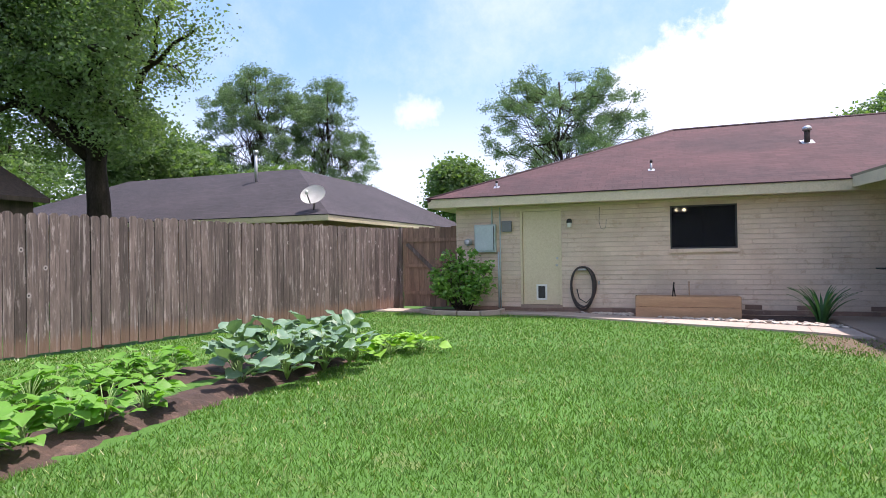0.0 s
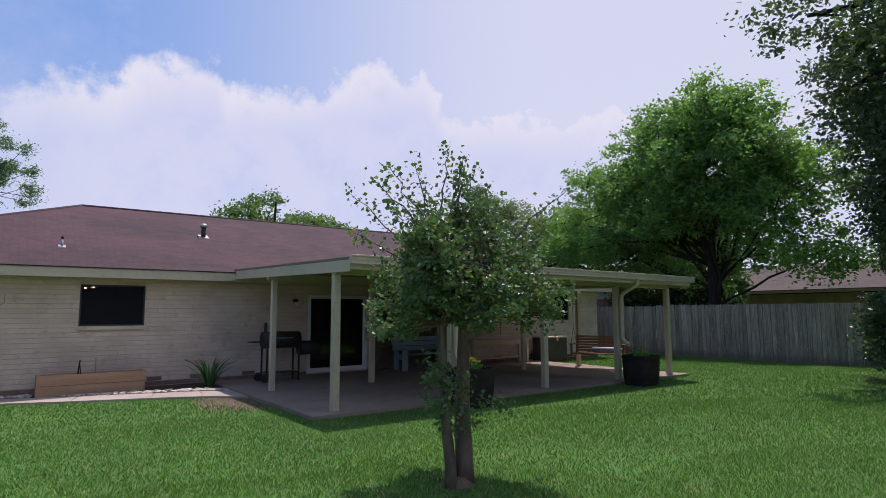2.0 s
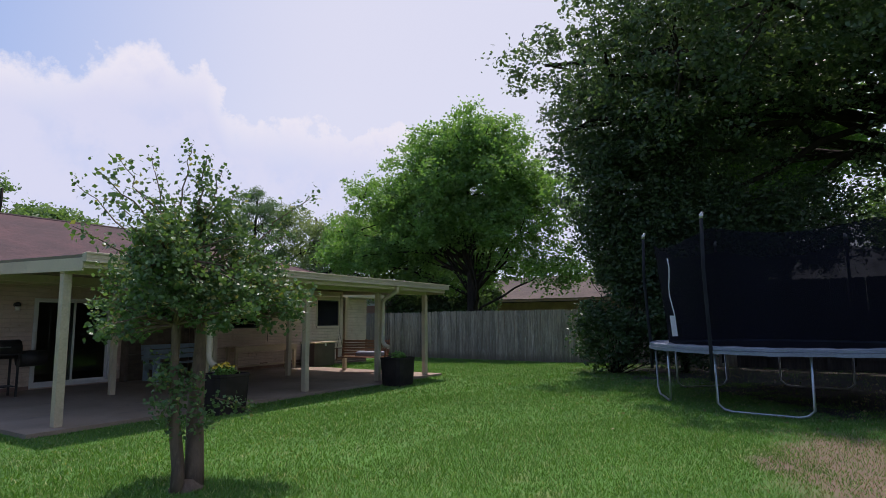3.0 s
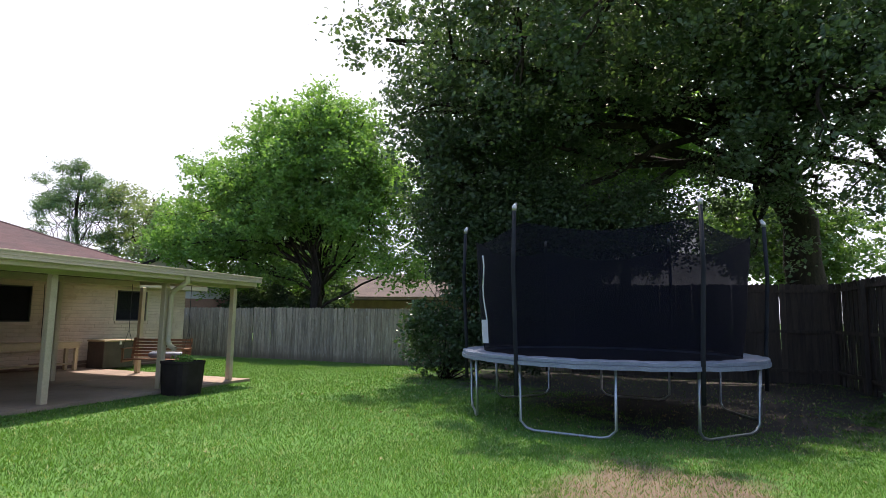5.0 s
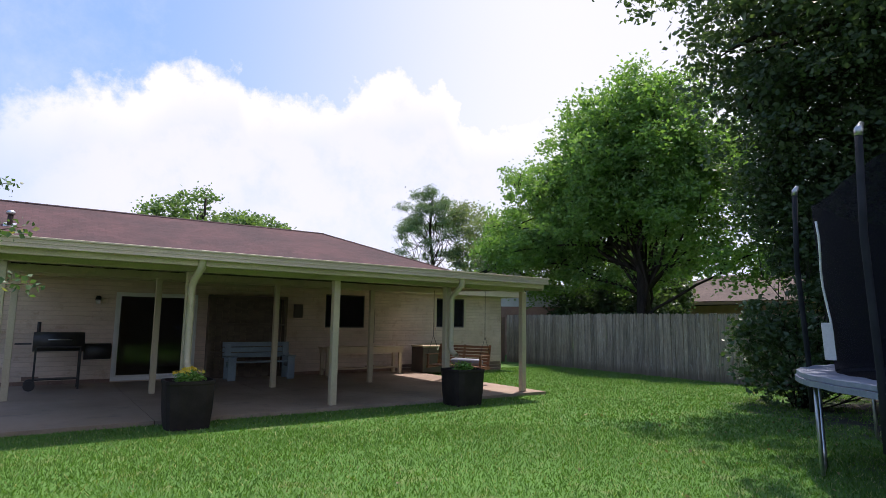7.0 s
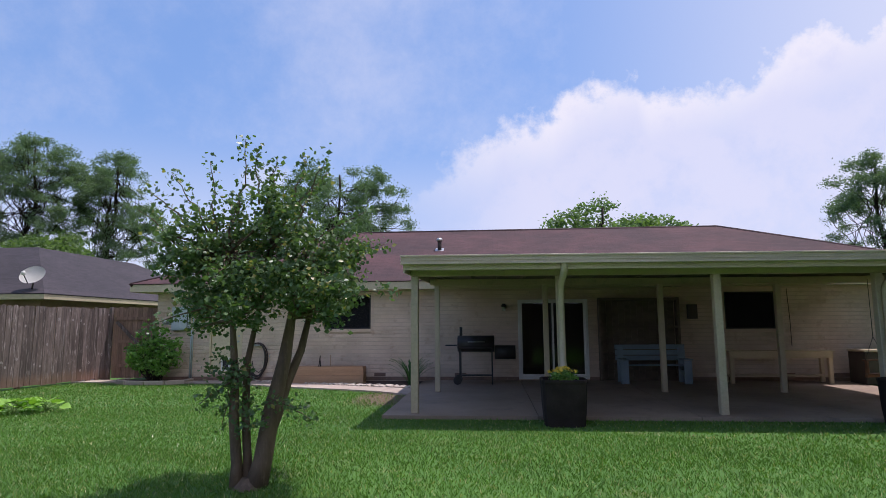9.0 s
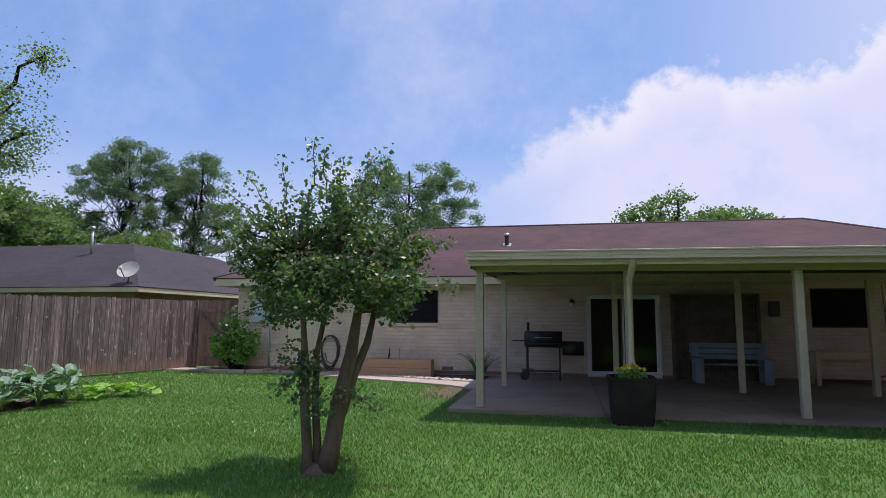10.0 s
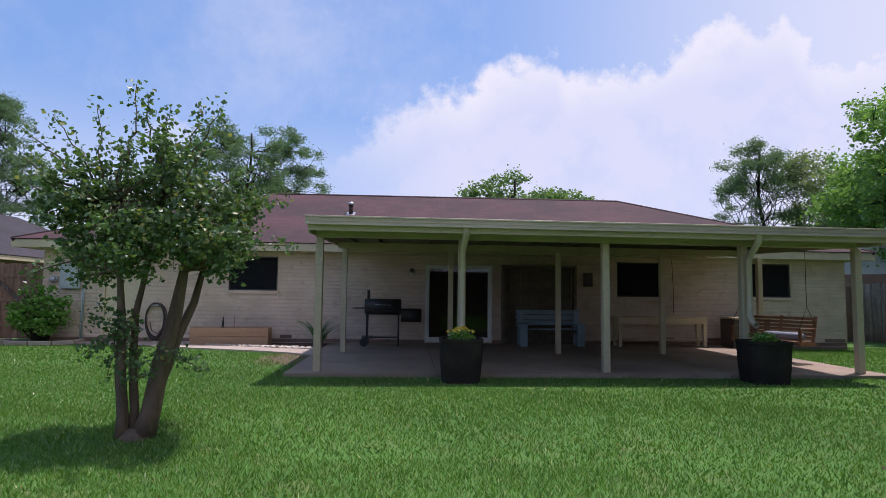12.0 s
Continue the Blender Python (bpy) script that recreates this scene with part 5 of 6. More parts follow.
# ---- path, gravel and garden beds ----
def strip(bm, near, far, z0, z1):
    """A paved strip between two lines of (x, y)."""
    rows = [[bm.verts.new((x, y, z)) for (x, y), z in ((n, z0), (n, z1), (f, z1), (f, z0))] for n, f in zip(near, far)]
    for a, b in zip(rows, rows[1:]):
        for i in range(4):
            bm.faces.new((a[i], b[i], b[(i + 1) % 4], a[(i + 1) % 4]))
    bm.faces.new(rows[0])
    bm.faces.new(rows[-1][::-1])


NEAR = [(-7.3, 12.0), (-5.9, 12.02), (-4.1, 12.0), (-2.9, 11.78), (-1.9, 11.35), (-0.7, 10.85), (0.6, 10.4), (1.5, 10.0), (2.19, 9.5)]
FAR = [(-7.3, 12.8), (-5.92, 12.42), (-4.0, 12.42), (-2.5, 12.40), (-1.7, 12.0), (-0.5, 11.55), (0.8, 11.1), (1.6, 10.85), (2.19, 10.6)]
for i in range(len(NEAR) - 1):
    bm = bmesh.new()
    strip(bm, [NEAR[i], tuple(p + (q - p) * 0.99 for p, q in zip(NEAR[i], NEAR[i + 1]))], [FAR[i], tuple(p + (q - p) * 0.99 for p, q in zip(FAR[i], FAR[i + 1]))], -0.2, -0.02)
    structure("path_slab", bm, PATH_CONCRETE, "pale concrete garden path beside the lawn", "path")
bm = bmesh.new()
strip(bm, [(-2.6, 12.40), (-1.7, 12.01), (-0.5, 11.56), (0.8, 11.11), (1.6, 10.86), (2.19, 10.61)], [(-2.55, 12.45), (-1.7, 12.45), (-0.5, 12.45), (0.8, 12.45), (1.6, 12.45), (2.19, 12.45)], -0.2, -0.03)
structure("gravel_bed", bm, SOIL, "narrow bed of soil and pale stones along the wall", "flower bed")


def pebble(seed, size):
    rng = random.Random(seed)
    bm = bmesh.new()
    bmesh.ops.create_icosphere(bm, subdivisions=1, radius=size)
    for v in bm.verts:
        v.co = Vector((v.co.x * 1.25, v.co.y, v.co.z * 0.6)) * rng.uniform(0.8, 1.15)
    return mesh_of("stone", bm, STONE)


def build_stones():
    rng = random.Random(3)
    kinds = [pebble(s, 0.03 + 0.006 * s) for s in range(5)]
    bed = thing("gravel", (0.0, 11.6, -0.03), "scattered pale rounded stones along the path", "stones")
    inv = Matrix.Translation(bed.location).inverted()
    for k in range(290):
        x = rng.uniform(-2.4, 2.15)
        y0 = np.interp(x, [p[0] for p in FAR], [p[1] for p in FAR])
        y = y0 + 0.05 + abs(rng.gauss(0, 0.22))
        if y > 12.4 or (-1.25 < x < 0.75 and 11.72 < y < 12.2):
            continue
        ob = new("stone", rng.choice(kinds))
        ob.parent, ob.matrix_parent_inverse = bed, inv
        ob.matrix_basis = pose(x, y, -0.018, rng.uniform(-15, 15), rng.uniform(-15, 15), rng.uniform(0, 360))


build_stones()

edging = thing("bed_edging", (-5.0, 11.75, -0.04), "low border of grey concrete edging stones round the bush", "edging")
for a, b in (((-5.95, 11.95), (-5.5, 11.62)), ((-5.5, 11.62), (-4.95, 11.56)), ((-4.95, 11.56), (-4.45, 11.62)), ((-4.45, 11.62), (-4.1, 11.95)), ((-4.1, 11.95), (-4.12, 12.4)), ((-5.95, 11.95), (-5.9, 12.4))):
    bm = bmesh.new()
    d = Vector((b[0] - a[0], b[1] - a[1], 0))
    box(bm, 0.01, d.length - 0.01, -0.05, 0.05, -0.06, 0.05, Matrix.Translation((*a, 0)) @ Matrix.Rotation(math.atan2(d.y, d.x), 4, "Z"))
    part("edging_stone", bm, PATH_CONCRETE, edging, "", 0.012)
bm = bmesh.new()
strip(bm, [(-5.85, 12.0), (-5.45, 11.7), (-4.95, 11.63), (-4.5, 11.7), (-4.17, 12.0)], [(-5.85, 12.44)] + [(-5.45, 12.44), (-4.95, 12.44), (-4.5, 12.44), (-4.17, 12.44)], -0.1, 0.005)
structure("bush_bed", bm, SOIL, "dark soil bed under the bush", "flower bed")


def soil_bed(x0, x1, y0, y1):
    bm = bmesh.new()
    nx, ny = 28, 150
    grid = []
    for j in range(ny + 1):
        row = []
        for i in range(nx + 1):
            u, v = i / nx, j / ny
            x, y = x0 + (x1 - x0) * u, y0 + (y1 - y0) * v
            x += 0.10 * noise.noise(Vector((0, y * 1.3, 3.0))) * (1 if i in (0, nx) else 0.5)
            rim = min(u, 1 - u, v * 5, (1 - v) * 5) * 5
            h = 0.05 * noise.noise(Vector((x * 5, y * 5, 0))) + 0.045 * noise.noise(Vector((x * 17, y * 17, 2))) + 0.045 * math.cos(2 * math.pi * (u - 0.22) / 0.52)
            row.append(bm.verts.new((x, y, ground_z(x, y) + (-0.03 + min(1, rim) * (0.055 + h)))))
        grid.append(row)
    for j in range(ny):
        for i in range(nx):
            bm.faces.new((grid[j][i], grid[j][i + 1], grid[j + 1][i + 1], grid[j + 1][i])).smooth = True
    structure("vegetable_bed", bm, SOIL, "turned reddish brown soil of the vegetable bed", "garden bed")


BED = (-6.35, -4.30, -5.0, 6.3)
soil_bed(*BED)


def blade_leaf(name, length, width, material, seed, ruffle=0.02, droop=0.25, heart=False):
    """A broad leaf that points along +x, folded along its rib and drooping to the tip."""
    rng = random.Random(seed)
    bm = bmesh.new()
    n = 6
    rows = []
    for i in range(n + 1):
        t = i / n
        w = width * 0.5 * (math.sin(math.pi * min(1, t * 1.02)) ** (0.55 if not heart else 0.7)) * ((1.25 - 0.7 * t) if heart else (0.75 + 0.4 * t))
        x, z = length * t, -droop * length * t * t
        rows.append([bm.verts.new((x + (0.05 * length if heart and i == 1 else 0) * -1, s * w, z + abs(s) * 0.18 * w + (rng.uniform(-ruffle, ruffle) if s else 0))) for s in (-1, -0.5, 0, 0.5, 1)])
    for a, b in zip(rows, rows[1:]):
        for k in range(4):
            bm.faces.new((a[k], b[k], b[k + 1], a[k + 1])).smooth = True
    bmesh.ops.remove_doubles(bm, verts=bm.verts[:], dist=1e-5)
    return mesh_of(name, bm, material)


def leafy_plant(name, label, leaves, stem_mat, count, reach, height, group, seed, up=(10, 55), group_kind="plant"):
    """A plant whose leaves stand out from short stalks round its middle."""
    p = thing(name, (0, 0, 0), label, group_kind, group)
    rng = random.Random(seed)
    bm = bmesh.new()
    spots = []
    for k in range(count):
        a = rng.uniform(0, 2 * math.pi)
        f = (k + 0.5) / count
        r = reach * (0.25 + 0.75 * rng.random()) * (1.1 - 0.5 * f)
        z = height * (0.25 + 0.75 * f) * rng.uniform(0.85, 1.1)
        tip = Vector((r * math.cos(a), r * math.sin(a), z))
        tube(bm, [(0, 0, -0.03), (tip.x * 0.4, tip.y * 0.4, z * 0.6), tip], [0.007, 0.005, 0.003], 5)
        spots.append((tip, a, rng.uniform(*up)))
    part("stem_tuft", bm, stem_mat, p, "thin green stalks", kind="stuff")
    for tip, a, rise in spots:
        ob = new("leaf", rng.choice(leaves))
        ob.parent = p
        ob.matrix_basis = Matrix.Translation(tip) @ Matrix.Rotation(a + rng.uniform(-0.5, 0.5), 4, "Z") @ Matrix.Rotation(radians(-rise), 4, "Y") @ Matrix.Rotation(rng.uniform(-0.5, 0.5), 4, "X")
    return p


STALK = surface("green_stalks", (0.22, 0.33, 0.10), (0.16, 0.26, 0.08), 5, 0.6, 0.1, 40)
bean_leaves = [blade_leaf("leaf", 0.12 + 0.015 * s, 0.115 + 0.01 * s, BEAN_LEAF, s, 0.006, 0.35, True) for s in range(4)]
kale_leaves = [blade_leaf("leaf", 0.22 + 0.03 * s, 0.165 + 0.02 * s, KALE_LEAF, 20 + s, 0.026, 0.35) for s in range(4)]
squash_leaves = [blade_leaf("leaf", 0.15 + 0.02 * s, 0.17 + 0.02 * s, SQUASH_LEAF, 40 + s, 0.012, 0.3, True) for s in range(3)]


def plant_rows():
    rng = random.Random(17)
    beans = [leafy_plant("bean_plant", "low bright green bean plant in a row of the vegetable bed", bean_leaves, STALK, 26, 0.24, 0.27 + 0.03 * s, "row of bean plants", 200 + s, (-5, 35)) for s in range(3)]
    used = 0
    places = [(-5.82 + rng.uniform(-.1, .1), 4.25 - 0.30 * k + rng.uniform(-.05, .05)) for k in range(24)] + [(-4.82 + rng.uniform(-.08, .08), 2.95 - 0.31 * k + rng.uniform(-.05, .05)) for k in range(18)]
    for k, (x, y) in enumerate(places):
        m = pose(x, y, 0.05, 0, 0, rng.uniform(0, 360))
        if k < 3:
            beans[k].matrix_basis = m
        else:
            copy_thing(beans[k % 3], m)
    kales = [leafy_plant("collard_plant", "collard plant with broad blue-green leaves", kale_leaves, STALK, 18, 0.22, 0.42 + 0.05 * s, "collard plants", 300 + s, (5, 65)) for s in range(2)]
    spots = [(-4.78, 4.15), (-5.3, 4.7), (-4.55, 4.6), (-4.95, 5.0), (-4.4, 5.1), (-4.8, 5.5), (-5.2, 5.3), (-4.35, 5.6), (-4.85, 6.0)]
    for k, (x, y) in enumerate(spots):
        m = pose(x, y, 0.03, 0, 0, rng.uniform(0, 360)) @ Matrix.Diagonal((1, 1, 1, 1))
        if k < 2:
            kales[k].matrix_basis = m
        else:
            copy_thing(kales[k % 2], m)
    squash = leafy_plant("squash_plant", "low yellow-green squash plant at the end of the bed", squash_leaves, STALK, 16, 0.32, 0.20, "squash plants", 400, (-5, 30))
    for k, (x, y) in enumerate([(-4.55, 6.1), (-4.25, 6.55), (-4.0, 7.0), (-4.45, 6.8)]):
        m = pose(x, y, -0.02, 0, 0, 77 * k)
        if k:
            copy_thing(squash, m)
        else:
            squash.matrix_basis = m


plant_rows()


# ---- things by the wall ----
def planter_box():
    p = thing("planter_box", (-0.25, 11.95, -0.03), "long low planter box of new cedar boards against the brick wall", "planter")
    x0, x1, y0, y1 = -1.22, 0.71, 11.76, 12.16
    for z in (-0.03, 0.185):
        boxes("front_board", CEDAR, p, [(x0, x1, y0, y0 + 0.03, z, z + 0.208)], bevel=0.004)
        boxes("back_board", CEDAR, p, [(x0, x1, y1 - 0.03, y1, z, z + 0.208)])
        for a in (x0, x1 - 0.03):
            boxes("end_board", CEDAR, p, [(a, a + 0.03, y0 + 0.032, y1 - 0.032, z, z + 0.208)])
    for x in (x0 + 0.032, x1 - 0.075):
        boxes("corner_post", CEDAR, p, [(x, x + 0.045, y0 + 0.032, y0 + 0.075, -0.03, 0.405)])
    boxes("soil", SOIL, p, [(x0 + 0.032, x1 - 0.032, y0 + 0.077, y1 - 0.032, 0.0, 0.33)], "dark potting soil")
    bm = bmesh.new()
    tube(bm, [(-0.20, 12.0, 0.30), (-0.20, 12.0, 0.68)], 0.012, 6)
    part("stake", bm, CEDAR, p, "thin wooden stake")
    bm = bmesh.new()
    tube(bm, [(-0.52, 12.0, 0.30), (-0.48, 12.02, 0.66)], 0.014, 6)
    tube(bm, [(-0.45, 12.0, 0.30), (-0.49, 12.02, 0.62)], 0.012, 6)
    part("dry_stub", bm, BARK, p, "short dead stems")


planter_box()


def lily(x, y, seed):
    t = thing("lily_plant", (x, y, -0.05), "arching strap-leaved lily clump by the wall", "plant")
    rng = random.Random(seed)
    kinds = []
    for s in range(4):
        bm = bmesh.new()
        L, W = 0.62 + 0.08 * s, 0.045
        rows = []
        for i in range(7):
            u = i / 6
            ang = radians(86 - 72 * u * (0.6 + 0.15 * s))
            px, pz = (0, 0) if not rows else (rows[-1][3], rows[-1][4])
            if rows:
                px += L / 6 * math.cos(ang)
                pz += L / 6 * math.sin(ang)
            w = W * (1 - u ** 3) * 0.5
            rows.append([bm.verts.new((px, -w, pz)), bm.verts.new((px, 0, pz - 0.006)), bm.verts.new((px, w, pz)), px, pz])
        for a, b in zip(rows, rows[1:]):
            for k in range(2):
                bm.faces.new((a[k], b[k], b[k + 1], a[k + 1]))
        kinds.append(mesh_of("leaf", bm, AGAVE_LEAF))
    for k in range(46):
        ob = new("leaf", rng.choice(kinds))
        ob.parent, ob.matrix_parent_inverse = t, Matrix.Translation(t.location).inverted()
        a = rng.uniform(0, 2 * math.pi)
        ob.matrix_basis = Matrix.Translation((x + 0.07 * math.cos(a), y + 0.07 * math.sin(a), -0.05)) @ Matrix.Rotation(a, 4, "Z") @ Matrix.Rotation(rng.uniform(-0.35, 0.25), 4, "Y")


lily(1.98, 11.55, 4)


def hose():
    h = thing("garden_hose", (-2.34, WY - 0.06, 0.5), "dark garden hose coiled on a wall hanger", "garden hose")
    rng = random.Random(2)
    for k in range(4):
        bm = bmesh.new()
        cx, rx, rz = -2.33 + rng.uniform(-.02, .02), 0.255 - 0.025 * (k % 2) + rng.uniform(-.01, .01), 0.46 + rng.uniform(-.03, .03)
        pts = [(cx + rx * math.sin(a) * (1 + 0.1 * math.cos(a)), WY - 0.04 - 0.02 * k, 0.98 - rz + rz * math.cos(a)) for a in (2 * math.pi * i / 40 for i in range(41))]
        tube(bm, pts, 0.016, 7)
        part("coil", bm, RUBBER, h)
    bm = bmesh.new()
    tube(bm, [(-2.45, WY - 0.10, 0.5), (-2.4, WY - 0.1, 0.28), (-2.25, WY - 0.1, 0.2), (-2.12, WY - 0.11, 0.33), (-2.1, WY - 0.1, 0.6)], 0.012, 7)
    part("loose_end", bm, RUBBER, h)
    boxes("hanger", GALV, h, [(-2.42, -2.24, WY - 0.13, WY - 0.011, 0.90, 0.94)], "metal hose hanger", 0.006)
    bm = bmesh.new()
    tube(bm, [(-1.98, WY - 0.01, 0.66), (-1.98, WY - 0.08, 0.66), (-1.98, WY - 0.10, 0.60)], 0.014, 8)
    part("tap", bm, GALV, h, "small wall tap")


hose()

meterbox = thing("electric_cabinet", (-4.51, WY - 0.08, 1.65), "grey metal electric panel on the brick wall", "electric panel")
boxes("cabinet", GREYBOX, meterbox, [(-4.76, -4.26, WY - 0.13, WY - 0.012, 1.33, 1.97)], bevel=0.01)
boxes("door", GREYBOX, meterbox, [(-4.73, -4.31, WY - 0.145, WY - 0.132, 1.37, 1.94)], "grey cover with a dark edge", 0.004)
boxes("seam", IRON, meterbox, [(-4.305, -4.29, WY - 0.138, WY - 0.132, 1.37, 1.94)])
meter = thing("electric_meter", (-4.93, WY - 0.06, 1.57), "round grey electric meter on the brick wall", "electric meter")
bm = bmesh.new()
tube(bm, [(-4.93, WY - 0.012, 1.57), (-4.93, WY - 0.10, 1.57)], 0.085, 16)
part("base", bm, GREYBOX, meter)
bm = bmesh.new()
tube(bm, [(-4.93, WY - 0.10, 1.57), (-4.93, WY - 0.16, 1.57), (-4.93, WY - 0.175, 1.57)], [0.075, 0.07, 0.04], 16)
part("dial_cover", bm, GALV, meter)
cable_box = thing("cable_box", (-4.0, WY - 0.05, 1.91), "small grey junction box on the brick wall", "junction box")
boxes("body", DARKGREY, cable_box, [(-4.12, -3.89, WY - 0.10, WY - 0.012, 1.79, 2.04)], bevel=0.012)
for x, z0, z1, r in ((-4.17, 0.05, 2.37, 0.016), (-4.215, 0.05, 1.34, 0.02), (-4.36, 1.97, 2.37, 0.018)):
    c = thing("conduit", (x, WY - 0.035, z0), "thin grey conduit pipe up the brick wall", "pipe")
    bm = bmesh.new()
    tube(bm, [(x, WY - 0.035, z0), (x, WY - 0.035, z1)], r, 8)
    part("pipe", bm, GREYBOX, c)


def wall_lamp(x, z, label):
    w = thing("wall_lamp", (x, WY - 0.012, z), label, "wall lamp")
    bm = bmesh.new()
    tube(bm, [(x, WY - 0.012, z + 0.06), (x, WY - 0.03, z + 0.06)], 0.055, 12)
    tube(bm, [(x, WY - 0.03, z + 0.06), (x, WY - 0.09, z + 0.09)], 0.015, 8)
    part("bracket", bm, IRON, w)
    bm = bmesh.new()
    tube(bm, [(x, WY - 0.10, z + 0.12), (x, WY - 0.10, z + 0.08), (x, WY - 0.10, z + 0.03)], [0.03, 0.06, 0.062], 12)
    part("cap", bm, IRON, w)
    bm = bmesh.new()
    tube(bm, [(x, WY - 0.10, z + 0.028), (x, WY - 0.10, z - 0.07)], [0.055, 0.045], 12)
    part("shade", bm, WHITE, w, "frosted glass shade")


wall_lamp(-2.59, 1.92, "small porch lamp beside the side door")
wall_lamp(4.3, 1.86, "small porch lamp under the patio roof")
hook = thing("hanging_cable", (-1.87, WY - 0.02, 1.86), "short dark loop of cable hanging on the wall", "cable")
bm = bmesh.new()
tube(bm, [(-1.95, WY - 0.018, 2.28), (-1.96, WY - 0.018, 1.95), (-1.93, WY - 0.022, 1.82), (-1.87, WY - 0.022, 1.79), (-1.82, WY - 0.022, 1.84), (-1.81, WY - 0.02, 2.0)], 0.006, 6)
part("loop", bm, DARKGREY, hook)
cable = thing("wall_cable", (11.45, WY - 0.016, 1.0), "thin dark cable down the wall under the patio roof", "cable")
bm = bmesh.new()
tube(bm, [(11.47, WY - 0.02, 2.3), (11.5, WY - 0.02, 1.5), (11.5, WY - 0.02, 0.85)], 0.008, 6)
part("wire", bm, IRON, cable)

# ---- roof fittings ----
for x, y, h, label in ((2.44, 14.45, 0.36, "round metal roof vent with a rain cap"), (-0.87, 13.1, 0.24, "short thin vent pipe on the roof"), (-4.25, 12.5, 0.16, "small grey vent on the roof edge")):
    z = EZ + (y - EY0) * 0.4455
    t = thing("roof_vent", (x, y, z), label, "roof vent")
    big = h > 0.3
    bm = bmesh.new()
    tube(bm, [(x, y, z - 0.05), (x, y, z + h * 0.7)], 0.06 if big else 0.022, 10)
    part("pipe", bm, ROOF_BROWN if big else GALV, t)
    bm = bmesh.new()
    tube(bm, [(x, y, z + h * 0.72), (x, y, z + h * 0.9), (x, y, z + h)], [0.095, 0.095, 0.06] if big else [0.03, 0.03, 0.02], 12)
    part("cap", bm, GALV if big else IRON, t)
    bm = bmesh.new()
    s = 0.13 if big else 0.07
    for p in box(bm, x - s, x + s, y - s, y + s, 0, 0.006):
        p.co.z += EZ + (p.co.y - EY0) * 0.4455 + 0.006
    part("flashing", bm, GALV, t, "pale metal flashing")


# ---- patio things ----
def smoker():
    s = thing("smoker_grill", (3.7, 11.5, 0.0), "black offset smoker grill with a side firebox", "grill")
    bm = bmesh.new()
    y, z, r = 11.5, 0.97, 0.2
    tube(bm, [(3.14, y, z), (4.04, y, z)], r, 20)
    part("barrel", bm, IRON, s)
    bm = bmesh.new()
    tube(bm, [(4.045, y, 0.76), (4.55, y, 0.76)], 0.17, 16)
    part("firebox", bm, IRON, s)
    bm = bmesh.new()
    tube(bm, [(3.22, y + 0.02, 1.1), (3.22, y + 0.02, 1.38)], 0.035, 10)
    part("chimney", bm, IRON, s)
    bm = bmesh.new()
    tube(bm, [(3.4, y - 0.21, 1.02), (3.4, y - 0.26, 1.02), (3.8, y - 0.26, 1.02), (3.8, y - 0.21, 1.02)], 0.012, 6)
    part("handle", bm, GALV, s, "steel lid handle")
    boxes("side_shelf", IRON, s, [(2.84, 3.12, y - 0.16, y + 0.16, 0.92, 0.945)], bevel=0.004)
    boxes("front_shelf", IRON, s, [(3.2, 3.98, y - 0.42, y - 0.2, 0.86, 0.88)])
    for x in (3.2, 3.98):
        for yy in (y - 0.2, y + 0.17):
            boxes("leg", IRON, s, [(x - 0.018, x + 0.018, yy, yy + 0.036, 0.08 if x < 3.5 else 0.0, 0.86)])
    boxes("lower_rack", IRON, s, [(3.22, 3.96, y - 0.18, y + 0.18, 0.20, 0.22)])
    for yy in (y - 0.26, y + 0.21):
        bm = bmesh.new()
        tube(bm, [(3.14, yy, 0.1), (3.14, yy + 0.05, 0.1)], 0.1, 16)
        part("wheel", bm, IRON, s, "black wheel")


smoker()


def blue_bench():
    b = thing("garden_bench", (7.9, 11.9, 0.0), "pale blue painted wooden garden bench under the patio roof", "bench")
    for k in range(4):
        boxes("seat_slat", BLUE, b, [(7.12, 8.68, 11.55 + 0.115 * k, 11.65 + 0.115 * k, 0.42, 0.445)], bevel=0.004)
    for k in range(3):
        boxes("back_slat", BLUE, b, [(7.05, 8.75, 12.02 + 0.02 * k, 12.045 + 0.02 * k, 0.53 + 0.135 * k, 0.645 + 0.135 * k)], bevel=0.004)
    for x in (7.07, 8.55):
        boxes("end_panel", BLUE, b, [(x, x + 0.19, 11.53, 11.56, 0.0, 0.55), (x + 0.07, x + 0.12, 11.562, 12.0, 0.30, 0.40), (x + 0.02, x + 0.17, 12.0, 12.02, 0.0, 0.86)], "pale blue end with a curved cut-out", 0.004)
        boxes("armrest", BLUE, b, [(x - 0.02, x + 0.21, 11.5, 12.0, 0.556, 0.585)], bevel=0.006)


blue_bench()


def frame_rack():
    f = thing("wall_shelf", (7.75, 12.35, 0.0), "tall brown wooden shelf frame against the wall", "shelf")
    for x in (6.72, 8.66):
        boxes("upright", SHELFWOOD, f, [(x, x + 0.07, 12.2, 12.43, 0.0, 2.1)], bevel=0.004)
    for z in (0.62, 1.32, 2.03):
        boxes("rail", SHELFWOOD, f, [(6.79, 8.66, 12.2, 12.43, z, z + 0.06)])
    for k in range(12):
        boxes("back_board", SHELFWOOD, f, [(6.79 + 0.155 * k, 6.94 + 0.155 * k, 12.425, 12.44, 0.0, 2.1)])


frame_rack()
panel = thing("breaker_box", (9.1, WY - 0.05, 1.7), "small dark box on the wall under the patio roof", "box")
boxes("body", BROWNRESIN, panel, [(8.98, 9.22, WY - 0.11, WY - 0.012, 1.55, 1.92)], bevel=0.008)


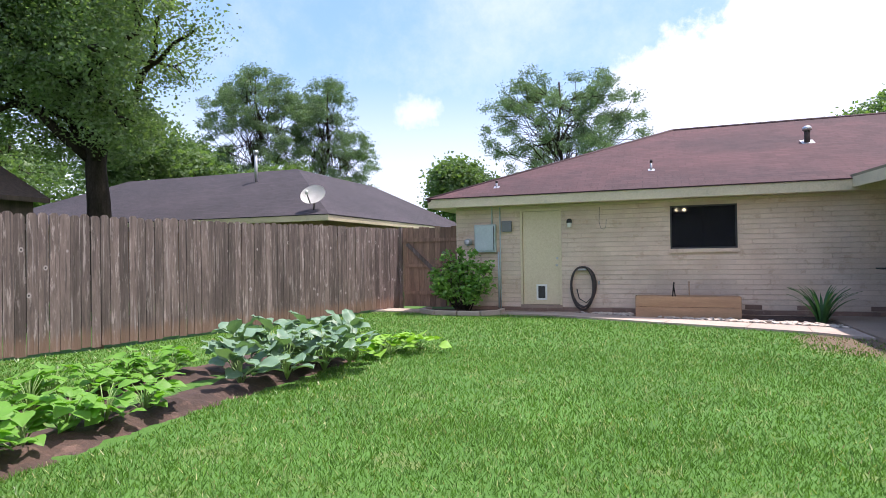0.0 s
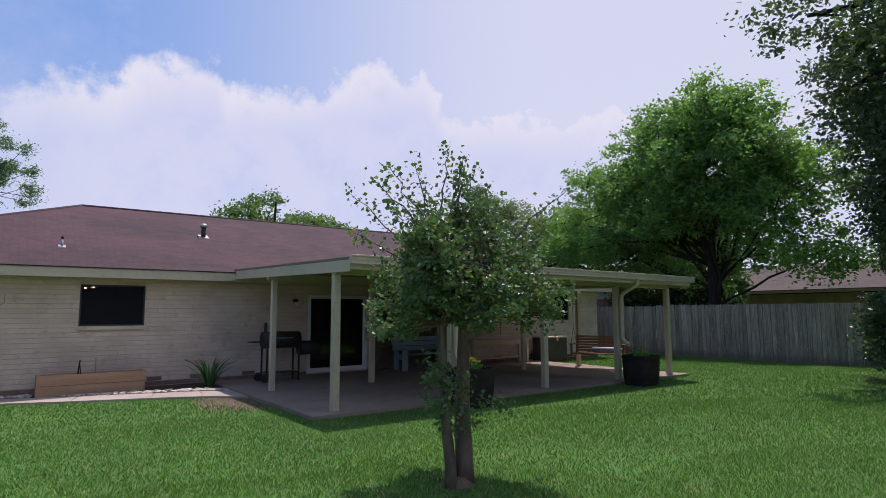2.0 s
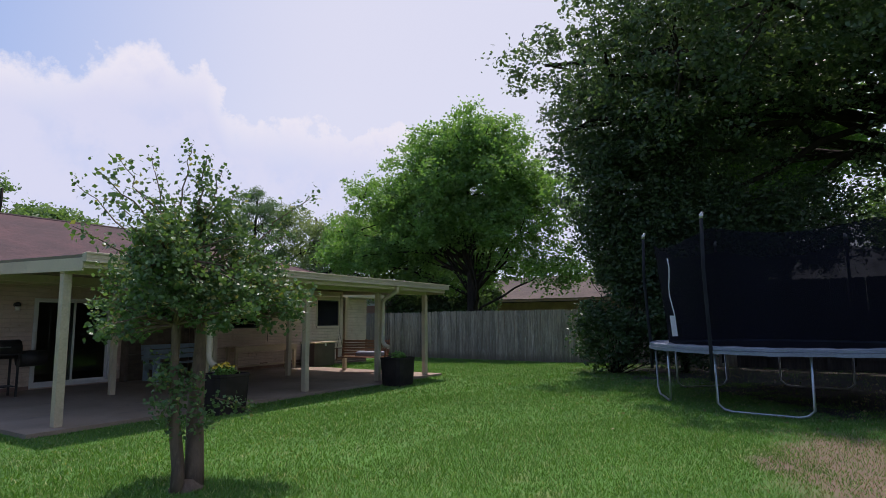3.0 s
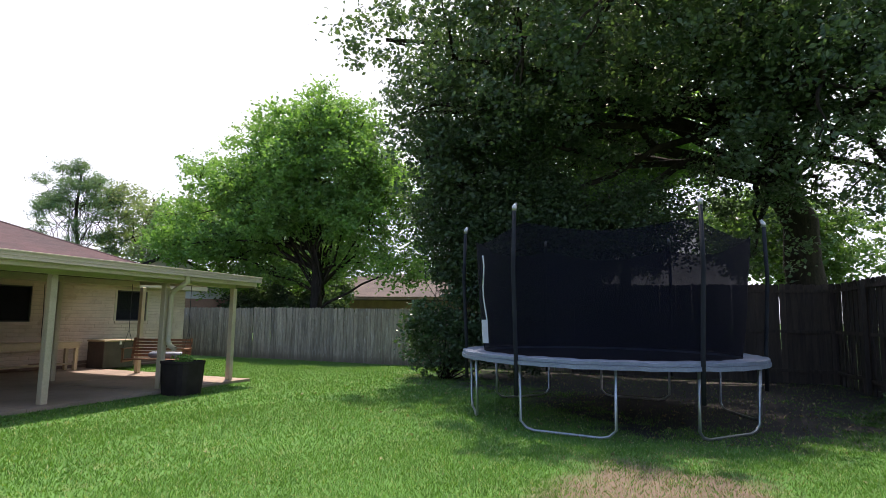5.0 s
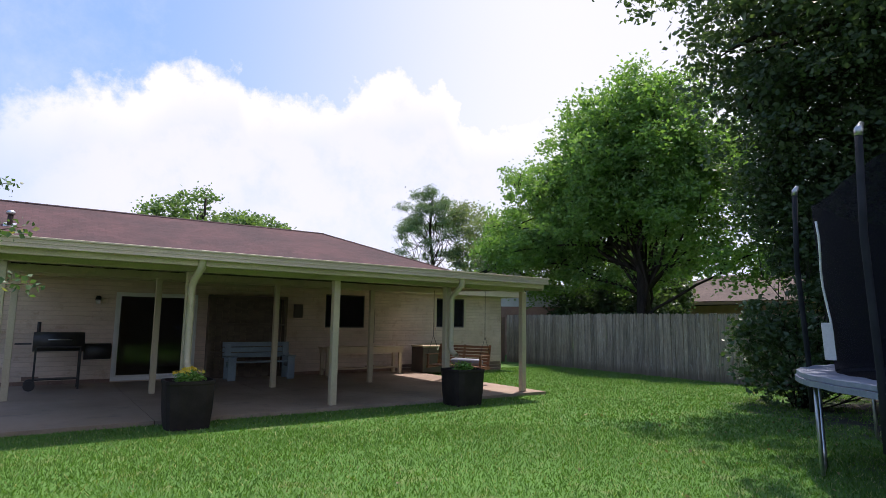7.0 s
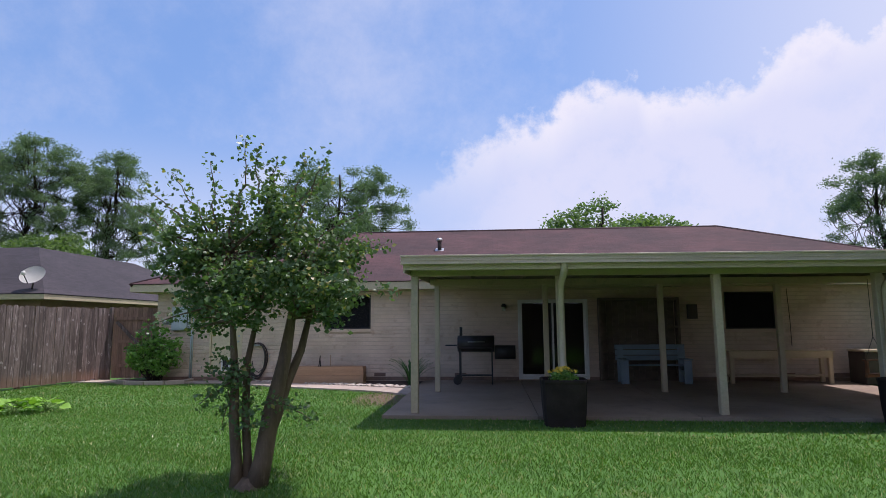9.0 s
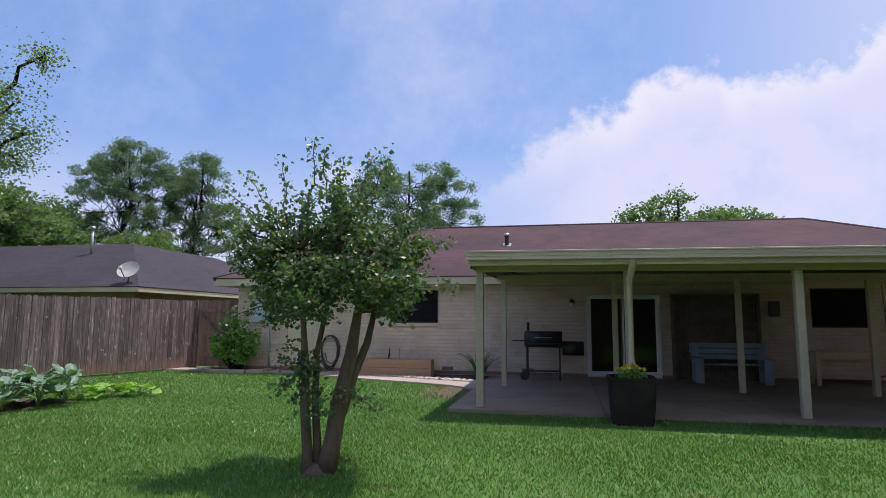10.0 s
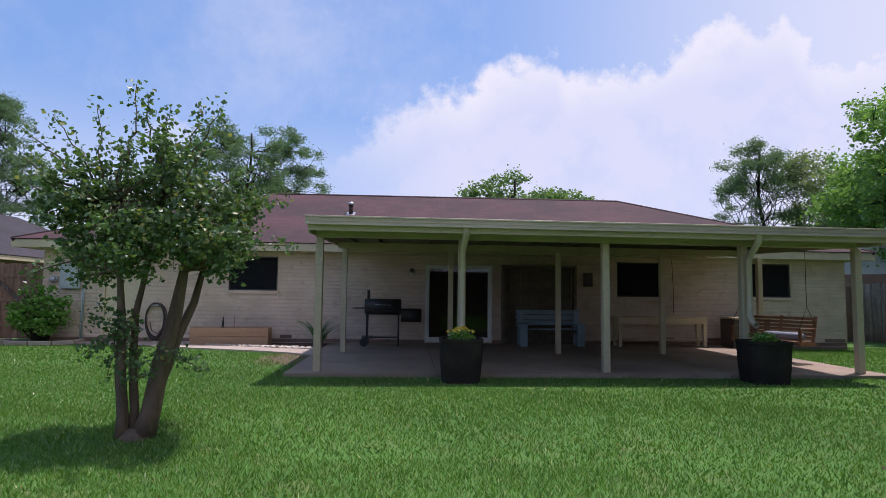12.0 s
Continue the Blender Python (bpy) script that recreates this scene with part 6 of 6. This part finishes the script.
def work_table():
    t = thing("potting_table", (10.85, 11.9, 0.0), "long pale wooden table with a lower shelf", "table")
    for k in range(5):
        boxes("top_board", BENCHWOOD, t, [(9.62, 12.07, 11.62 + 0.112 * k, 11.725 + 0.112 * k, 0.74, 0.775)], bevel=0.003)
    boxes("apron", BENCHWOOD, t, [(9.66, 12.03, 11.64, 11.665, 0.60, 0.738), (9.66, 12.03, 12.13, 12.155, 0.60, 0.738)], bevel=0.003)
    for x in (9.68, 11.94):
        for y in (11.668, 12.04):
            boxes("leg", BENCHWOOD, t, [(x, x + 0.085, y, y + 0.085, 0.0, 0.738)], bevel=0.004)
    boxes("lower_shelf", BENCHWOOD, t, [(9.70, 12.0, 11.756, 12.036, 0.16, 0.19)])


work_table()
deck = thing("storage_box", (13.1, 11.8, 0.0), "dark brown resin storage box with a pale lid", "storage box")
boxes("body", BROWNRESIN, deck, [(12.62, 13.62, 11.45, 12.1, 0.0, 0.74)], bevel=0.015)
boxes("lid", BENCHWOOD, deck, [(12.60, 13.64, 11.42, 12.12, 0.743, 0.80)], "pale lid", 0.012)
boxes("latch", WHITE, deck, [(13.08, 13.15, 11.405, 11.418, 0.66, 0.76)])


def pot(x, y, label, plant):
    p = thing("planter", (x, y, -0.06), label, "planter")
    bm = bmesh.new()
    rows = []
    for z, r in ((-0.06, 0.29), (0.2, 0.315), (0.56, 0.33), (0.58, 0.34), (0.62, 0.34), (0.62, 0.305), (0.5, 0.30)):
        ring = []
        for k in range(24):
            a = 2 * math.pi * k / 24
            c, s = math.cos(a), math.sin(a)
            q = (abs(c) ** 6 + abs(s) ** 6) ** (-1 / 6)
            ring.append(bm.verts.new((x + r * q * c, y + r * q * s, z)))
        rows.append(ring)
    for a, b in zip(rows, rows[1:]):
        for k in range(24):
            bm.faces.new((a[k], a[(k + 1) % 24], b[(k + 1) % 24], b[k])).smooth = False
    bm.faces.new(rows[0][::-1])
    part("pot", bm, DARKRESIN, p)
    bm = bmesh.new()
    bm.faces.new([bm.verts.new((v_.x, v_.y, 0.56)) for v_ in (Vector((x + 0.30 * math.cos(2 * math.pi * k / 24), y + 0.30 * math.sin(2 * math.pi * k / 24), 0)) for k in range(24))])
    part("soil", bm, SOIL, p, "potting soil")
    pts, _ = cloud_of([(x, y, 0.66, 0.2, 0.2, 0.10)], 60, 8, 0.03, 7, 0.1)
    f = new("foliage", leaf_mesh("foliage", pts, 0.05, BUSH_LEAF, 5, "round"))
    f.parent, f.matrix_parent_inverse = p, Matrix.Translation(p.location).inverted()
    tagged(f, "small green leaves", kind="stuff")
    if plant:
        rng = random.Random(9)
        bm = bmesh.new()
        for k in range(6):
            a = 2 * math.pi * k / 6
            bm.faces.new([bm.verts.new(q) for q in ((0, 0, 0), (0.02 * math.cos(a - .5), 0.02 * math.sin(a - .5), 0.006), (0.032 * math.cos(a), 0.032 * math.sin(a), 0.01), (0.02 * math.cos(a + .5), 0.02 * math.sin(a + .5), 0.006))])
        data = mesh_of("flower", bm, FLOWER)
        for k in range(44):
            a, r = rng.uniform(0, 2 * math.pi), 0.21 * math.sqrt(rng.random())
            ob = new("flower", data)
            ob.parent, ob.matrix_parent_inverse = p, Matrix.Translation(p.location).inverted()
            ob.matrix_basis = pose(x + r * math.cos(a), y + r * math.sin(a), 0.71 + 0.09 * (1 - r / 0.21) + rng.uniform(-.02, .03), rng.uniform(10, 60), rng.uniform(-20, 20), rng.uniform(0, 360))


pot(5.05, 6.02, "square dark grey planter with yellow flowers at the patio edge", True)
pot(10.0, 5.98, "square dark grey planter with low green leaves at the patio edge", False)


def swing():
    a, b = Vector((11.72, 9.45, 0.0)), Vector((12.38, 8.1, 0.0))
    s = thing("porch_swing", ((a + b) / 2) + Vector((0, 0, 0.45)), "reddish slatted wooden porch swing hanging on chains", "porch swing")
    d = (b - a)
    L = d.length
    m = Matrix.Translation(a) @ Matrix.Rotation(math.atan2(d.y, d.x), 4, "Z")     # local x along the seat, local +y behind it
    for k in range(6):
        bm = bmesh.new()
        box(bm, 0, L, -0.46 + 0.08 * k, -0.46 + 0.08 * k + 0.06, 0.42, 0.44, m)
        part("seat_slat", bm, SWINGWOOD, s)
    tilt_m = m @ Matrix.Translation((0, 0.04, 0.44)) @ Matrix.Rotation(radians(-14), 4, "X")
    for k in range(6):
        bm = bmesh.new()
        box(bm, 0.02, L - 0.02, 0.0, 0.02, 0.04 + 0.08 * k, 0.04 + 0.08 * k + 0.055, tilt_m)
        part("back_slat", bm, SWINGWOOD, s)
    for x in (0.02, L / 2 - 0.03, L - 0.09):
        bm = bmesh.new()
        box(bm, x, x + 0.06, 0.022, 0.05, -0.02, 0.52, tilt_m)
        part("back_upright", bm, SWINGWOOD, s)
    for x in (0.0, L - 0.05):
        bm = bmesh.new()
        box(bm, x, x + 0.05, -0.48, 0.08, 0.36, 0.418, m)
        box(bm, x, x + 0.05, -0.46, -0.41, 0.442, 0.68, m)
        part("arm_support", bm, SWINGWOOD, s)
        bm = bmesh.new()
        box(bm, x - 0.02, x + 0.07, -0.50, 0.06, 0.682, 0.705, m)
        part("armrest", bm, SWINGWOOD, s)
        top = m @ Vector((x + 0.025, -0.18, 2.30))
        mid = m @ Vector((x + 0.025, -0.18, 1.15))
        for p in ((x + 0.025, -0.46, 0.70), (x + 0.025, 0.12, 0.72)):
            bm = bmesh.new()
            tube(bm, [m @ Vector(p), mid], 0.006, 5)
            part("chain", bm, IRON, s, "dark hanging chain")
        bm = bmesh.new()
        tube(bm, [mid, top], 0.007, 5)
        part("chain", bm, IRON, s, "dark hanging chain")
    c = thing("cushion", m @ Vector((L * 0.75, -0.25, 0.44)), "grey rolled cushion lying on the swing", "cushion")
    bm = bmesh.new()
    tube(bm, [m @ Vector((L * 0.35, -0.12, 0.53)), m @ Vector((L * 0.40, -0.12, 0.53)), m @ Vector((L * 0.88, -0.14, 0.53)), m @ Vector((L * 0.93, -0.14, 0.53))], [0.05, 0.085, 0.085, 0.05], 12)
    part("cover", bm, PAD, c)


swing()
lamps = thing("ceiling_lamp", (-0.3, 13.5, 2.26), "two small lit bulbs of a lamp inside the kitchen", "lamp")
boxes("bar", IRON, lamps, [(-0.40, -0.12, 13.48, 13.52, 2.27, 2.40)])
for x in (-0.35, -0.19):
    bm = bmesh.new()
    bmesh.ops.create_uvsphere(bm, u_segments=12, v_segments=8, radius=0.04, matrix=Matrix.Translation((x, 13.5, 2.215)))
    part("bulb", bm, bulb("lit_bulb", (1.0, 0.72, 0.45), 60.0), lamps, "warm lit bulb")


# ---- lawn ----
def lawn():
    rng = np.random.default_rng(77)
    path = np.array([e[:2] for _, e, _, _ in PATH])

    def keep(p):
        x, y = p[:, 0], p[:, 1]
        near = np.interp(x, [q[0] for q in NEAR], [q[1] for q in NEAR], left=12.9, right=12.9)
        ok = (y < near - 0.01) | (x > 16.6)
        ok &= ~((x > 2.17) & (x < 12.68) & (y > 6.40)) & ~((x > 12.6) & (x < 16.5) & (y > 12.3))
        ok &= ~((x > BED[0] + 0.24) & (x < BED[1] - 0.20 + 0.07 * np.sin(y * 3.1)) & (y < BED[3] - 0.1))
        ok &= ~((np.abs(x + 5.0) < 1.0) & (y > 11.5))
        fx = -9.35 + (y - 3.6) * (2.45 / 9.35)
        ok &= x > np.where(y > 3.6, fx, -9.35 + (y - 3.6) * (1.05 / 15.6)) + 0.02
        ok &= (x < 19.4) & (y > -8.0 + 0.0 * x)
        return ok

    def wave(x, y, s, o):
        return np.sin(x * s + 1.3 * np.sin(y * s * 0.7 + o)) * np.cos(y * s * 1.1 + 0.9 * np.sin(x * s * 0.6 + o))

    def bare(x, y):
        d1 = 0.2 + np.hypot((x - 6.1) / 2.5, (y + 3.4) / 1.6)
        d2 = np.hypot((x - 13.0) / 3.4, (y + 3.6) / 3.0)
        d4 = np.hypot((x - 1.75) / 0.5, (y - 9.1) / 0.95)
        d3 = np.hypot((x - 17.0) / 4.2, (y + 3.4) / 6.8)
        d = np.minimum(np.minimum(np.minimum(d1, d2), d3), d4) + 0.25 * wave(x, y, 2.3, 0.4) + 0.15 * wave(x, y, 6.1, 2.0)
        return np.clip((1.15 - d) / 0.4, 0, 1)

    for name, material, share in (("lawn_grass", LAWN_BLADES, 1.0), ("dry_grass", BLOND, 0.0)):
        allv, allf, base = [], [], 0
        for lo, hi, dense, wide, tall in ((0.0, 4.6, 3700, 0.0095, 0.036), (4.6, 8.5, 2000, 0.013, 0.036), (8.5, 40.0, 750, 0.021, 0.038)):
            x0, x1, y0, y1 = -10.5, 19.4, -8.0, 13.0
            n = int((x1 - x0) * (y1 - y0) * dense)
            p = np.stack([rng.uniform(x0, x1, n), rng.uniform(y0, y1, n)], 1)
            dist = np.full(n, 99.0)
            for q in path:
                dist = np.minimum(dist, np.hypot(p[:, 0] - q[0], p[:, 1] - q[1]))
            p = p[(dist >= lo) & (dist < hi)]
            p = p[keep(p)]
            b = bare(p[:, 0], p[:, 1])
            r = rng.random(len(p))
            if share:
                p = p[r > b * np.where(p[:, 0] > 9.3, 0.95, 0.74)]
            else:
                straw = np.clip((b - 0.05) * 0.34, 0, 0.30) + 0.022 * (wave(p[:, 0], p[:, 1], 1.7, 5.0) > 0.2)
                p = p[r < straw * np.where(p[:, 0] > 9.3, 0.1, 0.8)]
            n = len(p)
            z = np.array([-0.06 * (lambda a: a * a * (3 - 2 * a))(min(1.0, max(0.0, (y - 3.0) / 3.0))) - 0.05 * min(1.0, max(0.0, (x - 12.0) / 6.0)) for x, y in p]) - 0.004
            h = tall * rng.uniform(0.55, 1.3, n) * (1.0 + 0.10 * wave(p[:, 0], p[:, 1], 1.9, 1.0)) * (1 if share else 0.8)
            a = rng.uniform(0, 2 * np.pi, n)
            lean = rng.uniform(0.2, 1.15, n) * h
            la = rng.uniform(0, 2 * np.pi, n)
            w = wide * rng.uniform(0.6, 1.3, n) * 0.5
            c, s = np.cos(a) * w, np.sin(a) * w
            A = np.stack([p[:, 0] - c, p[:, 1] - s, z], 1)
            B = np.stack([p[:, 0] + c, p[:, 1] + s, z], 1)
            T = np.stack([p[:, 0] + lean * np.cos(la), p[:, 1] + lean * np.sin(la), z + h], 1)
            allv.append(np.stack([A, B, T], 1).reshape(-1, 3))
            allf.append(np.arange(n * 3).reshape(-1, 3) + base)
            base += n * 3
        ob = new(name, fast_mesh(name, np.concatenate(allv), np.concatenate(allf), material))
        tagged(ob, "short green lawn grass with a broad blade" if share else "dry straw-coloured grass in worn patches", "grass", "", "stuff")


lawn()


def litter():
    """Fallen leaves on the lawn and under the oak."""
    rng = np.random.default_rng(5)
    n = 500
    p = np.stack([rng.normal(13, 3.2, n), rng.normal(-2.5, 3.0, n), np.full(n, 0.03)], 1)
    p = p[(p[:, 0] < 19.2) & (p[:, 0] > 5.5) & (p[:, 1] > -7)]
    p[:, 2] = [ground_z(x, y) + 0.02 for x, y in p[:, :2]]
    ob = new("leaf_litter", leaf_mesh("leaf_litter", p, 0.05, BLOND, 9, "round"))
    tagged(ob, "scattered dry leaves under the oak", "leaves", "", "stuff")


litter()


# ---- fence boards, last because there are many ----
def build_pickets():
    for f, m, length, height, width, material, seed in PLANS:
        rng = random.Random(seed)
        kinds = [picket_mesh("board", width + (0.012 if material is FENCE_SHADED else -0.005) - 0.002 * k, height - 0.015 + 0.004 * k, material, seed * 7 + k) for k in range(5)]
        inv = Matrix.Translation(f.location).inverted()
        count = round(length / width)
        step = length / count
        for i in range(count):
            ob = new("board", rng.choice(kinds))
            ob.parent = f
            ob.matrix_parent_inverse = inv
            ob.matrix_basis = m @ Matrix.Translation(((i + 0.5) * step, rng.uniform(-0.006, 0.004) + (0.02 * (i % 2) if material is FENCE_SHADED else 0.0), rng.uniform(-0.022, 0.008))) @ Matrix.Rotation(rng.uniform(-0.006, 0.006), 4, "Y")


build_pickets()
